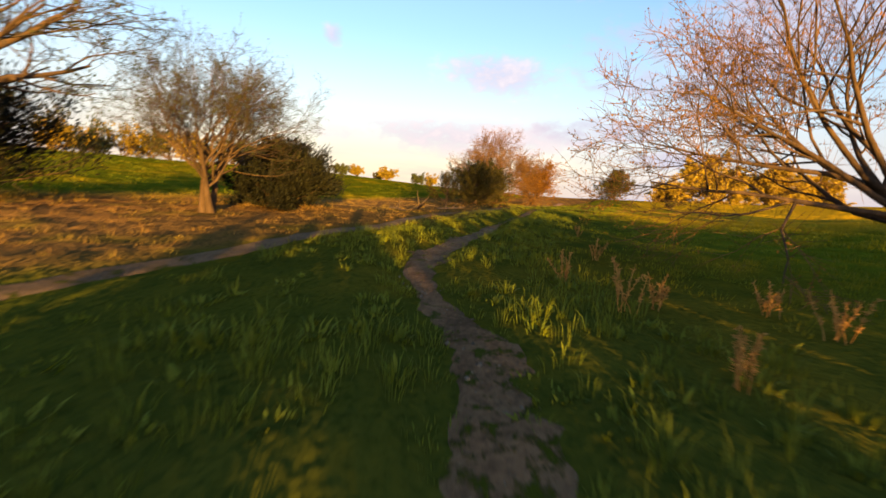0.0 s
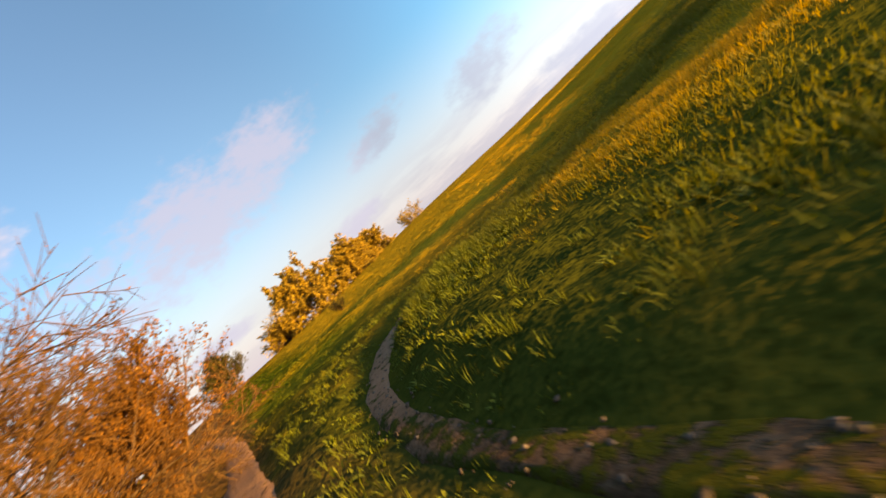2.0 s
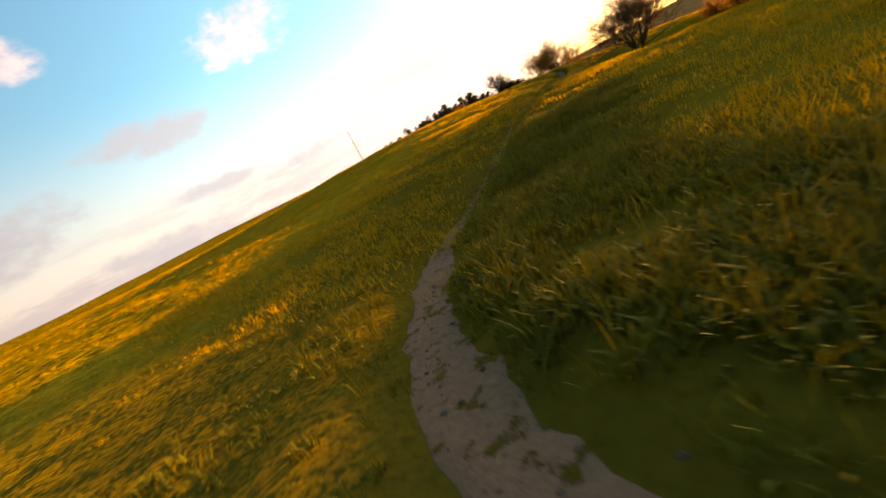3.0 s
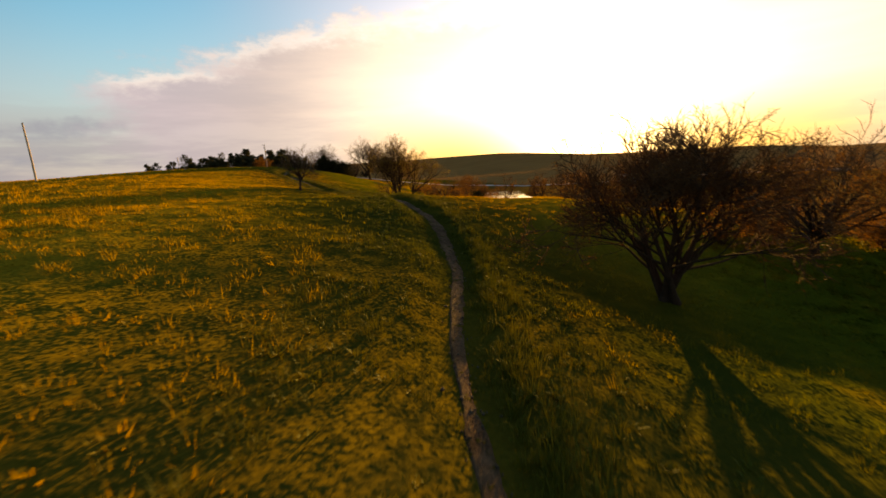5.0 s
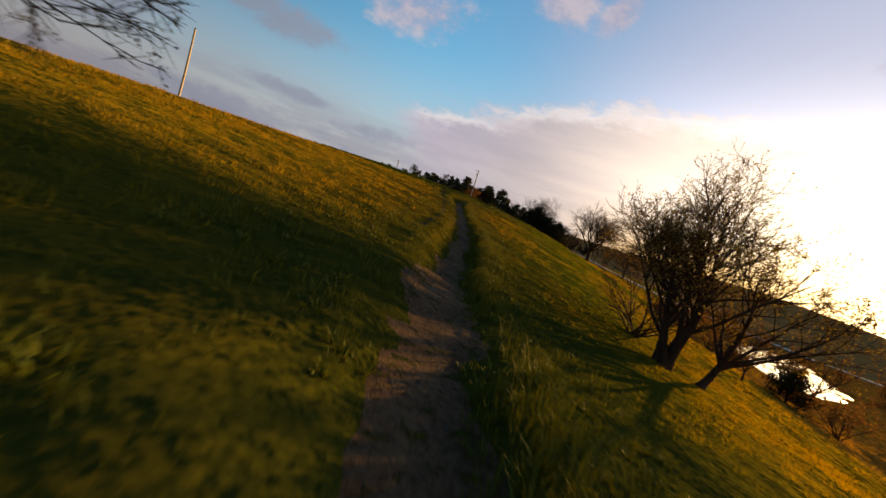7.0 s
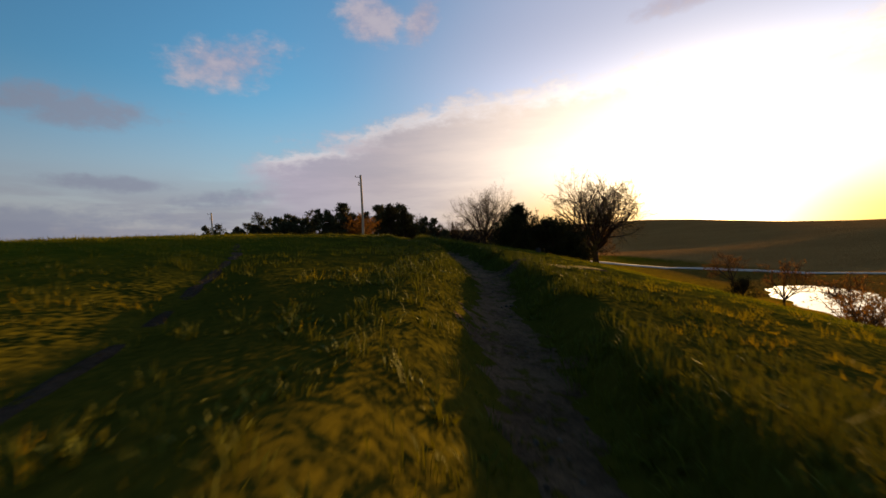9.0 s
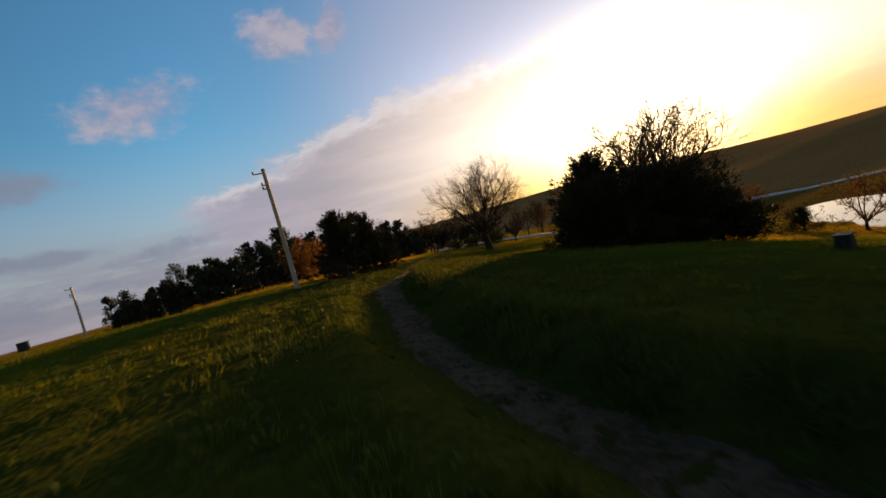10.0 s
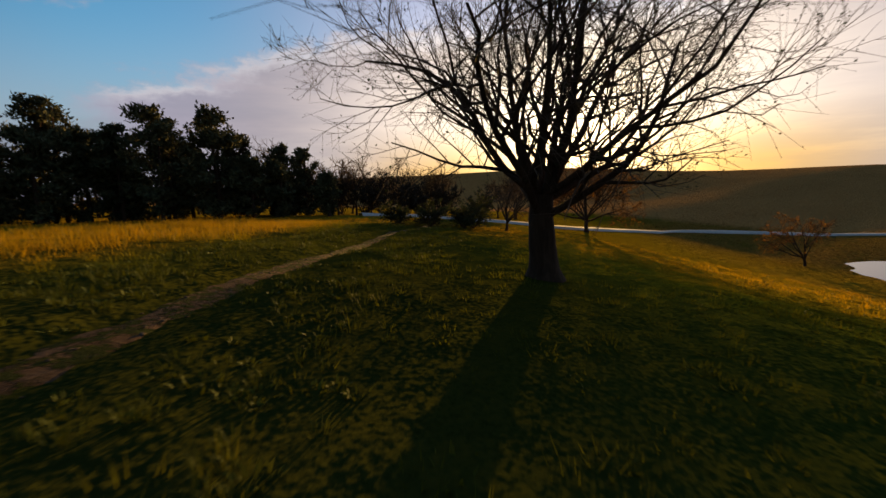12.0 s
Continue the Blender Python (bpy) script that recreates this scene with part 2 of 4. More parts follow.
def grass_ground():
    m, n = material("meadow")
    pos = n.add("ShaderNodeNewGeometry").outputs["Position"]
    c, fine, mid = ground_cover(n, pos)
    x, y, z = n.xyz(pos)
    # the far side of the valley: brown winter woods and ploughed land
    furrow = n.noise(n.vec(n.math("MULTIPLY", x, 0.02), n.math("MULTIPLY", y, 0.06), 0.0), 1.0, 5.0, 0.65)
    brown = n.mix(furrow, (0.30, 0.15, 0.05), (0.50, 0.27, 0.09))
    along = n.math("ADD", n.math("MULTIPLY", x, 0.80), n.math("MULTIPLY", y, 0.60))
    far = n.step(n.math("ADD", along, n.math("MULTIPLY", n.math("SUBTRACT", mid, 0.5), 8.0)), 188.0, 198.0)
    c = n.mix(far, c, brown)
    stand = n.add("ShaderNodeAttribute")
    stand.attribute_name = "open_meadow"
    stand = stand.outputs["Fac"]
    # dark thatch near the footpath, with shade between the blades in its colour
    shaded_thatch = n.mix(fine, (0.012, 0.012, 0.004), (0.034, 0.030, 0.008))
    c = n.mix(n.math("MULTIPLY", n.math("SUBTRACT", 1.0, stand), 0.72), c, shaded_thatch)
    # fine relief that faces every way, as standing blades do
    any_way = n.vmath("SUBTRACT", n.noise(pos, 14.0, 2.0, 0.6, 1), (0.5, 0.5, 0.5))
    lumps = n.vmath("SUBTRACT", n.noise(pos, 1.9, 3.0, 0.6, 1), (0.5, 0.5, 0.5))
    up = n.add("ShaderNodeNewGeometry").outputs["Normal"]
    way = n.vmath("ADD", n.vmath("MULTIPLY", up, n.mix(stand, (0.55, 0.55, 0.55), (0.10, 0.10, 0.10))), n.vmath("ADD", any_way, n.vmath("MULTIPLY", lumps, (0.6, 0.6, 0.6))))
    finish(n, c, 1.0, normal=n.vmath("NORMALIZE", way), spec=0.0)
    return m


def grass_blade(name, lush):
    m, n = material(name)
    pos = n.add("ShaderNodeNewGeometry").outputs["Position"]
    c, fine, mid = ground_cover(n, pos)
    r = n.add("ShaderNodeNewGeometry").outputs["Random Per Island"]
    x, y, z = n.xyz(pos)
    c = n.mix(lush, c, n.mix(mid, (0.034, 0.054, 0.005), (0.07, 0.088, 0.008)))
    pale_blade = n.mix(n.step(y, 78.0, 88.0), (0.105, 0.105, 0.007), (0.065, 0.08, 0.005))
    c = n.vmath("MULTIPLY", c, (1.08, 1.08, 1.08))
    c = n.mix(n.math("MULTIPLY", r, 0.45), c, n.mix(r, (0.03, 0.07, 0.004), pale_blade))
    finish(n, c, 0.75, None, translucent=0.42 - 0.3 * lush, spec=0.15, through_tint=(1.7, 1.3, 0.45))
    return m


def plain(name, a, b, scale=8.0, rough=0.85, strength=0.5, distance=0.02, translucent=0.0, stretch=(1, 1, 1), random=0.0):
    m, n = material(name)
    pos = n.vmath("MULTIPLY", n.add("ShaderNodeTexCoord").outputs["Object"], stretch)
    f = n.noise(pos, scale, 5.0, 0.65)
    big = n.noise(pos, scale * 0.13, 2.0)
    c = n.mix(n.step(n.math("ADD", n.math("MULTIPLY", f, 0.6), n.math("MULTIPLY", big, 0.4)), 0.32, 0.68), a, b)
    if random:
        r = n.add("ShaderNodeNewGeometry").outputs["Random Per Island"]
        c = n.mix(n.math("MULTIPLY", r, random), c, tuple(v * 0.45 for v in a))
    finish(n, c, rough, f, strength, distance, translucent, spec=0.12)
    return m


def worn_earth(name, a, b, cover):
    """Trodden earth with stones' grit, and grass creeping in by patches."""
    m, n = material(name)
    pos = n.add("ShaderNodeNewGeometry").outputs["Position"]
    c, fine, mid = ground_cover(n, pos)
    x, y, z = n.xyz(pos)
    grit = n.noise(pos, 14.0, 5.0, 0.7)
    blot = n.noise(pos, 1.4, 4.0, 0.6)
    earth = n.mix(n.step(n.math("ADD", n.math("MULTIPLY", grit, 0.5), n.math("MULTIPLY", blot, 0.5)), 0.36, 0.64), a, b)
    # paler, redder earth round the western bend: sunlight put into its colour
    sunlit_earth = n.math("MULTIPLY", n.step(x, -31.0, -35.0), n.step(y, 16.0, 8.0))
    earth = n.mix(n.math("MULTIPLY", sunlit_earth, 0.8), earth, n.mix(grit, (0.19, 0.098, 0.052), (0.33, 0.185, 0.105)))
    clump = n.noise(n.vmath("ADD", pos, (7.0, 3.0, 0.0)), 4.6, 5.0, 0.7)
    south = n.step(y, -6.0, -10.0)
    lush = n.math("MAXIMUM", n.math("MULTIPLY", n.step(x, -24.5, -23.0), n.step(x, -17.0, -19.0)), n.math("MULTIPLY", n.math("MULTIPLY", n.step(x, -34.0, -32.5), n.step(x, -27.5, -28.5)), 0.7))
    lush = n.math("MAXIMUM", lush, n.step(x, -5.5, -3.5, 0.0, 0.25))
    grown = n.math("MULTIPLY", n.math("MULTIPLY", south, lush), 0.16)
    grown = n.math("ADD", grown, n.math("MULTIPLY", n.math("MULTIPLY", n.step(y, -7.0, -3.0), n.step(y, 14.0, 9.0)), 0.13))
    grown = n.math("ADD", grown, n.math("ADD", n.math("MULTIPLY", n.step(y, 82.0, 90.0), n.step(y, 122.0, 116.0, 0.0, 0.03)), 0.0))
    grown = n.math("ADD", grown, n.step(y, 117.0, 121.0, 0.0, 0.09))
    patch = n.step(n.math("ADD", n.math("ADD", clump, grown), cover), 0.55, 0.64)
    finish(n, n.mix(patch, earth, n.vmath("MULTIPLY", c, (0.45, 0.45, 0.45))), 1.0, n.math("ADD", grit, n.math("MULTIPLY", patch, 0.6)), 1.0, 0.05, spec=0.05)
    return m


M_GROUND, M_BLADE, M_LUSH = grass_ground(), grass_blade("grass_blades", 0.0), grass_blade("lush_blades", 0.8)
M_DIRT = worn_earth("trodden_earth", (0.055, 0.031, 0.017), (0.135, 0.080, 0.044), 0.0)
M_TRACK = worn_earth("track_earth", (0.05, 0.035, 0.022), (0.10, 0.07, 0.045), -0.03)
# darker copy of track_earth, the shade of rut and side path coloured in
M_SHADED_EARTH = worn_earth("shaded_earth", (0.022, 0.014, 0.009), (0.05, 0.033, 0.021), -0.02)
M_ROAD = plain("gravel_road", (0.40, 0.35, 0.30), (0.54, 0.47, 0.40), 1.5, 0.95)
M_BARK = plain("grey_bark", (0.024, 0.015, 0.009), (0.066, 0.041, 0.025), 9.0, 0.95, 0.9, 0.02, stretch=(1, 1, 0.25))
M_TWIG = plain("russet_twigs", (0.055, 0.029, 0.012), (0.115, 0.062, 0.025), 6.0, 0.9)
M_TWIG_GREY = plain("brown_twigs", (0.06, 0.042, 0.028), (0.12, 0.085, 0.055), 6.0, 0.9)
M_TWIG_DARK = plain("dark_twigs", (0.022, 0.017, 0.011), (0.055, 0.042, 0.028), 6.0, 0.9)
M_BUD = plain("orange_buds", (0.15, 0.068, 0.015), (0.26, 0.12, 0.026), 4.0, 0.8, translucent=0.5, random=0.6)
M_NEWLEAF = plain("sprouting_leaves", (0.030, 0.038, 0.012), (0.06, 0.065, 0.020), 4.0, 0.7, translucent=0.3, random=0.6)
M_YOUNG = plain("young_leaves", (0.15, 0.105, 0.014), (0.26, 0.175, 0.026), 4.0, 0.7, translucent=0.4, random=0.6)
# brighter copy of young_leaves, with the low sun's gold put into its colour
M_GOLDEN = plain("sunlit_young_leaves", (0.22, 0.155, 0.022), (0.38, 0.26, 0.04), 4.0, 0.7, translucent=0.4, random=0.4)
M_CEDAR = plain("cedar_foliage", (0.020, 0.022, 0.006), (0.072, 0.056, 0.012), 3.0, 0.8, translucent=0.15, random=0.7)
# near-black copy of cedar_foliage: shade on the low cedars, put into colour
M_SHADED_CEDAR = plain("shaded_cedar_foliage", (0.005, 0.006, 0.003), (0.015, 0.015, 0.006), 3.0, 0.85, translucent=0.05, random=0.7)
M_PINE = plain("pine_needles", (0.045, 0.052, 0.024), (0.11, 0.105, 0.045), 2.0, 0.8, translucent=0.1, random=0.7)
M_POLE = plain("weathered_pole", (0.40, 0.31, 0.20), (0.60, 0.49, 0.34), 14.0, 0.9, 0.6, 0.01, stretch=(1, 1, 0.08))
M_IRON = plain("dark_iron", (0.02, 0.02, 0.02), (0.05, 0.047, 0.045), 20.0, 0.6)
M_STRAW = plain("dry_stalks", (0.24, 0.11, 0.03), (0.38, 0.20, 0.06), 9.0, 0.85, translucent=0.3)
M_STONE = plain("path_stones", (0.05, 0.038, 0.028), (0.16, 0.125, 0.095), 20.0, 0.95, random=0.6)
M_SHED = plain("shed_boards", (0.28, 0.24, 0.19), (0.4, 0.35, 0.28), 3.0, 0.85, stretch=(1, 1, 0.1))
M_ROOF = plain("shed_roof", (0.30, 0.28, 0.26), (0.45, 0.42, 0.39), 2.0, 0.6)
M_LOG = plain("dead_wood", (0.035, 0.025, 0.018), (0.11, 0.075, 0.05), 8.0, 0.95, stretch=(1, 1, 0.2))


def water():
    m, n = material("pond_water")
    pos = n.add("ShaderNodeNewGeometry").outputs["Position"]
    finish(n, (0.02, 0.025, 0.02), 0.06, n.noise(pos, 1.5, 3.0), 0.08, 0.05, spec=0.8)
    return m


M_WATER = water()

# ======== the lie of the land ========
GX, GY, GSTEP = -150.0, -70.0, 30.0
HEIGHTS = np.array([
    [0.4, 1.2, 1.7, 2.3, 0.8, 0.7, 2.5, 3.1, 2.8],
    [0.3, 0.0, -1.1, -1.8, -3.0, -2.9, -1.2, -1.3, -1.7],
    [0.5, 0.7, -0.6, -2.2, -1.6, -3.5, -5.3, -5.9, -5.6],
    [1.5, 1.7, 0.4, -0.7, 2.5, -3.6, -10.4, -9.5, -7.8],
    [3.6, 3.5, 1.2, -0.1, 3.9, -2.5, -10.4, -9.9, -7.9],
    [4.7, 3.8, 2.4, 1.8, 4.8, 1.5, -8.6, -10.0, -6.0],
    [4.4, 4.9, 5.5, 4.1, 5.3, 7.1, -4.8, -10.8, -6.4],
    [4.1, 5.3, 6.3, 5.5, 4.6, 5.8, 1.5, -8.0, -10.5],
    [3.7, 4.7, 5.4, 5.6, 5.3, 3.7, 3.0, -1.5, -7.7],
    [3.3, 3.7, 3.9, 4.0, 4.1, 3.4, 1.9, 0.7, -1.9],
])
HOLLOWS = [(-15, 16, 8, -2.2), (-6, 50, 10, -0.5), (-40, -5, 7, -1.0), (-2, 30, 10, 2.1), (-31, 12, 8, -0.1), (-45, 15, 10, -0.8), (-22, -8, 8, -0.7), (5.5, 131.5, 4.5, -0.6)]
POND_Z = -8.3


def weight(u):
    u = np.abs(u)
    return np.where(u < 1, 2 / 3 - u * u + u**3 / 2, np.where(u < 2, (2 - u) ** 3 / 6, 0))


def smooth(x, lo, hi):
    u = np.clip((x - lo) / (hi - lo), 0, 1)
    return u * u * (3 - 2 * u)


def curve(points, step=0.5):
    """A smooth line through points (Catmull-Rom), as rows of x, y."""
    p = np.array(points, float)
    p = np.vstack([2 * p[0] - p[1], p, 2 * p[-1] - p[-2]])
    out = []
    for a, b, c, d in zip(p, p[1:], p[2:], p[3:]):
        n = max(2, int(np.linalg.norm(c - b) / step))
        u = np.linspace(0, 1, n, endpoint=False)[:, None]
        out.append(0.5 * (2 * b + (c - a) * u + (2 * a - 5 * b + 4 * c - d) * u**2 + (3 * b - a - 3 * c + d) * u**3))
    return np.vstack(out + [p[-2:-1]])


TRAIL = curve([(6, -11), (-1.8, -12.9), (-4.2, -14.3), (-6.2, -15.8), (-9.5, -16.7), (-13.4, -17.1), (-18.3, -17.8), (-25.5, -18.4), (-31, -18.9), (-34.5, -18.3), (-37.2, -16.8),
               (-39.2, -14), (-40.3, -10), (-39.9, -6.6), (-39.1, -4.4), (-37.2, -1.4), (-34.0, 4.2), (-28.6, 13.2), (-25.3, 18.7), (-22.3, 22.8), (-19.9, 27.2), (-18.4, 31.6), (-16.9, 37.5)])
TRAIL_NORTH = curve([(-16.9, 37.5), (-15.9, 43.5), (-14.8, 52), (-13.2, 62), (-11.9, 78), (-11.0, 86), (-9.3, 90.7), (-8.2, 93.3), (-6.9, 96.2), (-5.7, 99.3), (-4.9, 102.6), (-4.5, 106.5), (-4.5, 111),
                     (-3.2, 116.6), (-1.2, 120.7), (0.5, 124.5), (1.1, 129.5), (2.0, 133.1), (3.4, 135.2), (6.2, 138.3), (9.3, 142.2), (12, 145.4), (17, 151.8), (23, 158), (32, 167)])
TRAIL = np.vstack([TRAIL, TRAIL_NORTH[1:]])
TRACK = curve([(12, -17.5), (2, -18.6), (-6, -19.5), (-12, -20.2), (-18, -21.4), (-26, -21.0), (-35, -20.3), (-48, -20.4), (-64, -22)], 1.0)
RUT = curve([(-15.6, 57), (-15.1, 60.5), (-14.2, 66), (-13.5, 74.8), (-13.1, 85), (-12.6, 92), (-12.4, 97.5), (-12.8, 103)], 0.5)
ROAD = curve([(26, 176), (49, 171), (66, 173.4), (80, 175.5), (94, 173.5), (110, 164.7), (122, 154), (138, 132), (165, 105), (200, 60)], 2.0)


def distance_to(line, x, y):
    """How far each point lies from a line of points."""
    x, y = np.asarray(x, float), np.asarray(y, float)
    flat = np.stack([x.ravel(), y.ravel()], 1)
    best = np.full(len(flat), 99.0)
    near = (flat[:, 0] > line[:, 0].min() - 8) & (flat[:, 0] < line[:, 0].max() + 8) & (flat[:, 1] > line[:, 1].min() - 8) & (flat[:, 1] < line[:, 1].max() + 8)
    some = flat[near]
    d = np.full(len(some), 99.0)
    for k in range(0, len(line), 40):
        part_line = line[k : k + 41]
        lo, hi = part_line.min(0) - 8, part_line.max(0) + 8
        sel = np.where(((some > lo) & (some < hi)).all(1))[0]
        if len(sel):
            q = ((some[sel, None, :] - part_line[None]) ** 2).sum(2).min(1) ** 0.5
            d[sel] = np.minimum(d[sel], q)
    best[near] = d
    return best.reshape(x.shape)


def wave(x, y, s, k):
    return np.sin(x / s + 1.7 * k + 1.3 * np.sin(y / s * 0.7 + k)) * np.cos(y / s * 1.1 - 0.6 * k + 0.9 * np.sin(x / s * 0.6 - k))


def hills(x, y):
    x, y = np.asarray(x, float), np.asarray(y, float)
    ny, nx = HEIGHTS.shape
    cx, cy = np.clip(x, GX, GX + GSTEP * (nx - 1)), np.clip(y, GY, GY + GSTEP * (ny - 1))
    z = np.zeros(x.shape)
    ui, uj = (cx - GX) / GSTEP, (cy - GY) / GSTEP
    for j in range(-1, ny + 1):
        wj = weight(uj - j)
        if not wj.any():
            continue
        for i in range(-1, nx + 1):
            z += HEIGHTS[min(max(j, 0), ny - 1), min(max(i, 0), nx - 1)] * wj * weight(ui - i)
    for hx, hy, r, h in HOLLOWS:
        z += h * np.exp(-((x - hx) ** 2 + (y - hy) ** 2) / (2 * r * r))
    # beyond the mapped slope: the land falls to the west and rises to a long ridge past the valley
    west = smooth(-x, 150, 420)
    z -= 7 * west
    along = 0.80 * x + 0.60 * y
    z += (smooth(along, 245, 480) * 19.5 - smooth(along, 480, 900) * 14.0) * smooth(x, 40, 110) * (1 + 0.10 * wave(x, y, 70, 3)) * (1 - 0.5 * smooth(0.6 * x - 0.8 * y, -140, 20))
    south = smooth(-y, 70, 300)
    z += 3.0 * south * (1 - smooth(-y, 300, 700))
    return z


def ground_z(x, y):
    x, y = np.asarray(x, float), np.asarray(y, float)
    z = hills(x, y)
    near = smooth(-np.hypot(x + 8, y - 55), -170, -120)
    z = z + near * (0.07 * wave(x, y, 2.9, 1) + 0.09 * wave(x, y, 7.1, 2) + 0.04 * wave(x, y, 1.1, 4))
    d = distance_to(TRAIL, x, y)
    sunken = np.maximum(smooth(y, 79, 86) * smooth(-y, -120, -112), 0.75 * smooth(y, 50, 56) * smooth(-y, -70, -62))
    sunken = np.maximum(sunken, 0.2 * smooth(y, 4, 12) * smooth(-y, -52, -46))
    z = z - (0.15 + 0.34 * sunken) * np.exp(-((d / (0.6 + 0.25 * sunken)) ** 4)) + (0.04 + 0.06 * sunken) * np.exp(-(((d - 1.2) / 0.5) ** 2))
    z = z - 0.12 * np.exp(-((distance_to(RUT, x, y) / 0.45) ** 2))
    t = distance_to(TRACK, x, y)
    z = z - 0.10 * np.exp(-((t / 0.8) ** 2))
    # the pond's bed
    z = np.maximum(z, POND_Z + 0.35)
    u, v = (x - 72) * 0.62 + (y - 124) * 0.78, (x - 72) * 0.78 - (y - 124) * 0.62
    bed = np.exp(-((u / 30) ** 2 + (v / 8.5) ** 2) ** 3)
    return z - bed * np.maximum(z - (POND_Z - 0.8), 0)


def height(x, y):
    return float(ground_z(np.array([x]), np.array([y]))[0])


def mesh_object(name, verts, faces, mat, parent=None, label="", smooth_shade=True):
    me = bpy.data.meshes.new(name)
    verts = np.asarray(verts, np.float32)
    me.vertices.add(len(verts))
    me.vertices.foreach_set("co", verts.ravel())
    faces = np.asarray(faces, np.int32)
    k = faces.shape[1]
    me.loops.add(faces.size)
    me.loops.foreach_set("vertex_index", faces.ravel())
    me.polygons.add(len(faces))
    me.polygons.foreach_set("loop_start", np.arange(0, faces.size, k, dtype=np.int32))
    me.polygons.foreach_set("loop_total", np.full(len(faces), k, np.int32))
    me.update(calc_edges=True)
    if smooth_shade:
        me.polygons.foreach_set("use_smooth", np.ones(len(faces), bool))
    me.materials.append(mat)
    ob = new(name, me)
    if parent is not None:
        ob.parent = parent
    if label:
        tagged(ob, label)
    return ob


def grid_faces(nu, nv):
    i = np.arange(nu - 1)[:, None] * nv + np.arange(nv - 1)[None]
    return np.stack([i, i + 1, i + nv + 1, i + nv], -1).reshape(-1, 4)


def graded(lo, hi, step, reach, growth=1.22):
    mid = np.arange(lo, hi + 1e-6, step)
    out, a, s = [], hi, step
    while a < reach:
        s *= growth
        a += s
        out.append(a)
    out2, a, s = [], lo, step
    while a > -reach:
        s *= growth
        a -= s
        out2.append(a)
    return np.concatenate([out2[::-1], mid, out])


gx, gy = graded(-52, 30, 0.36, 4200), graded(-32, 158, 0.36, 4200)
XX, YY = np.meshgrid(gx, gy, indexing="ij")
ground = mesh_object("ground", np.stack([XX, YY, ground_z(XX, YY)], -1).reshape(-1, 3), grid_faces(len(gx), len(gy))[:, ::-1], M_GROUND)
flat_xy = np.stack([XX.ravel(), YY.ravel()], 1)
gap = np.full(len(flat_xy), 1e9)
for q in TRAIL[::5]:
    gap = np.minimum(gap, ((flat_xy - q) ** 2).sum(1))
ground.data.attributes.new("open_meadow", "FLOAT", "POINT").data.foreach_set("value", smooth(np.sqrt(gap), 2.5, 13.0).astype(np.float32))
tagged(ground, "rolling green meadow with straw-coloured drifts", "ground", kind="structure")


def ribbon(name, line, half, mat, lift, across=9, ragged=0.3, wide=None):
    d = np.gradient(line, axis=0)
    d /= np.linalg.norm(d, axis=1)[:, None]
    nrm = np.stack([-d[:, 1], d[:, 0]], 1)
    s = np.arange(len(line)) * 0.5
    if wide is not None:
        half = half * wide(line)
    rough_edge = np.random.default_rng(len(line)).normal(0, 1, (2, len(line) + 4))
    soft_edge = (rough_edge[:, :-4] + 2 * rough_edge[:, 1:-3] + 3 * rough_edge[:, 2:-2] + 2 * rough_edge[:, 3:-1] + rough_edge[:, 4:]) / 9
    wl = half * (1 + ragged * np.sin(s * 0.3) * np.cos(s * 0.17 + 1) + ragged * soft_edge[0])
    wr = half * (1 + ragged * np.sin(s * 0.27 + 2) * np.cos(s * 0.13) + ragged * soft_edge[1])
    u = np.linspace(-1, 1, across)
    off = np.where(u[None] < 0, u[None] * wl[:, None], u[None] * wr[:, None])
    p = line[:, None, :] + nrm[:, None, :] * off[..., None]
    z = ground_z(p[..., 0], p[..., 1]) + lift * (1 - u[None] ** 4) - 0.03 * u[None] ** 4 + 0.012 * wave(p[..., 0], p[..., 1], 0.23, 2)
    return mesh_object(name, np.concatenate([p, z[..., None]], -1).reshape(-1, 3), grid_faces(len(line), across)[:, ::-1], mat)


fine_trail = curve(TRAIL[::3], 0.25)
tagged(ribbon("footpath", fine_trail, 0.22, M_DIRT, 0.035, ragged=0.35, wide=lambda q: 1 - 0.25 * smooth(q[:, 1], -2, 4) * smooth(-q[:, 1], -26, -20) + 0.5 * smooth(q[:, 1], 22, 36) + 0.3 * smooth(-q[:, 0], 33, 38) * smooth(-q[:, 1], 3, 7) + 0.6 * smooth(-q[:, 0], 33, 38) * smooth(-q[:, 1], 2, 8) * smooth(q[:, 1], -14, -10) - 0.55 * smooth(q[:, 1], -7, -3) * smooth(-q[:, 1], -14, -9) + 1.1 * smooth(q[:, 1], 32, 39) * smooth(-q[:, 1], -75, -62) + 0.9 * smooth(q[:, 1], 80, 88) * smooth(-q[:, 1], -122, -112) + 0.75 * smooth(q[:, 0], -18, -14) * smooth(-q[:, 1], 8, 11) - 0.75 * smooth(-q[:, 0], 16, 19) * smooth(q[:, 0], -25, -23) * smooth(-q[:, 1], 10, 12)), "narrow bare earth footpath worn into the meadow", "path", kind="structure")
BYPATH = curve([(-6.2, 97.6), (-4.9, 98.2), (-3.4, 98.5), (-2.4, 98.7), (-1.6, 98.7)], 0.25)
tagged(ribbon("side_path", BYPATH, 0.5, M_SHADED_EARTH, 0.04, ragged=0.3), "brown trodden side path leaving the sunken footpath", "path", kind="structure")
tagged(ribbon("dirt_track", curve(TRACK[::2], 0.5), 0.38, M_TRACK, 0.04), "brown earth farm track beside dead grass", "track", kind="structure")
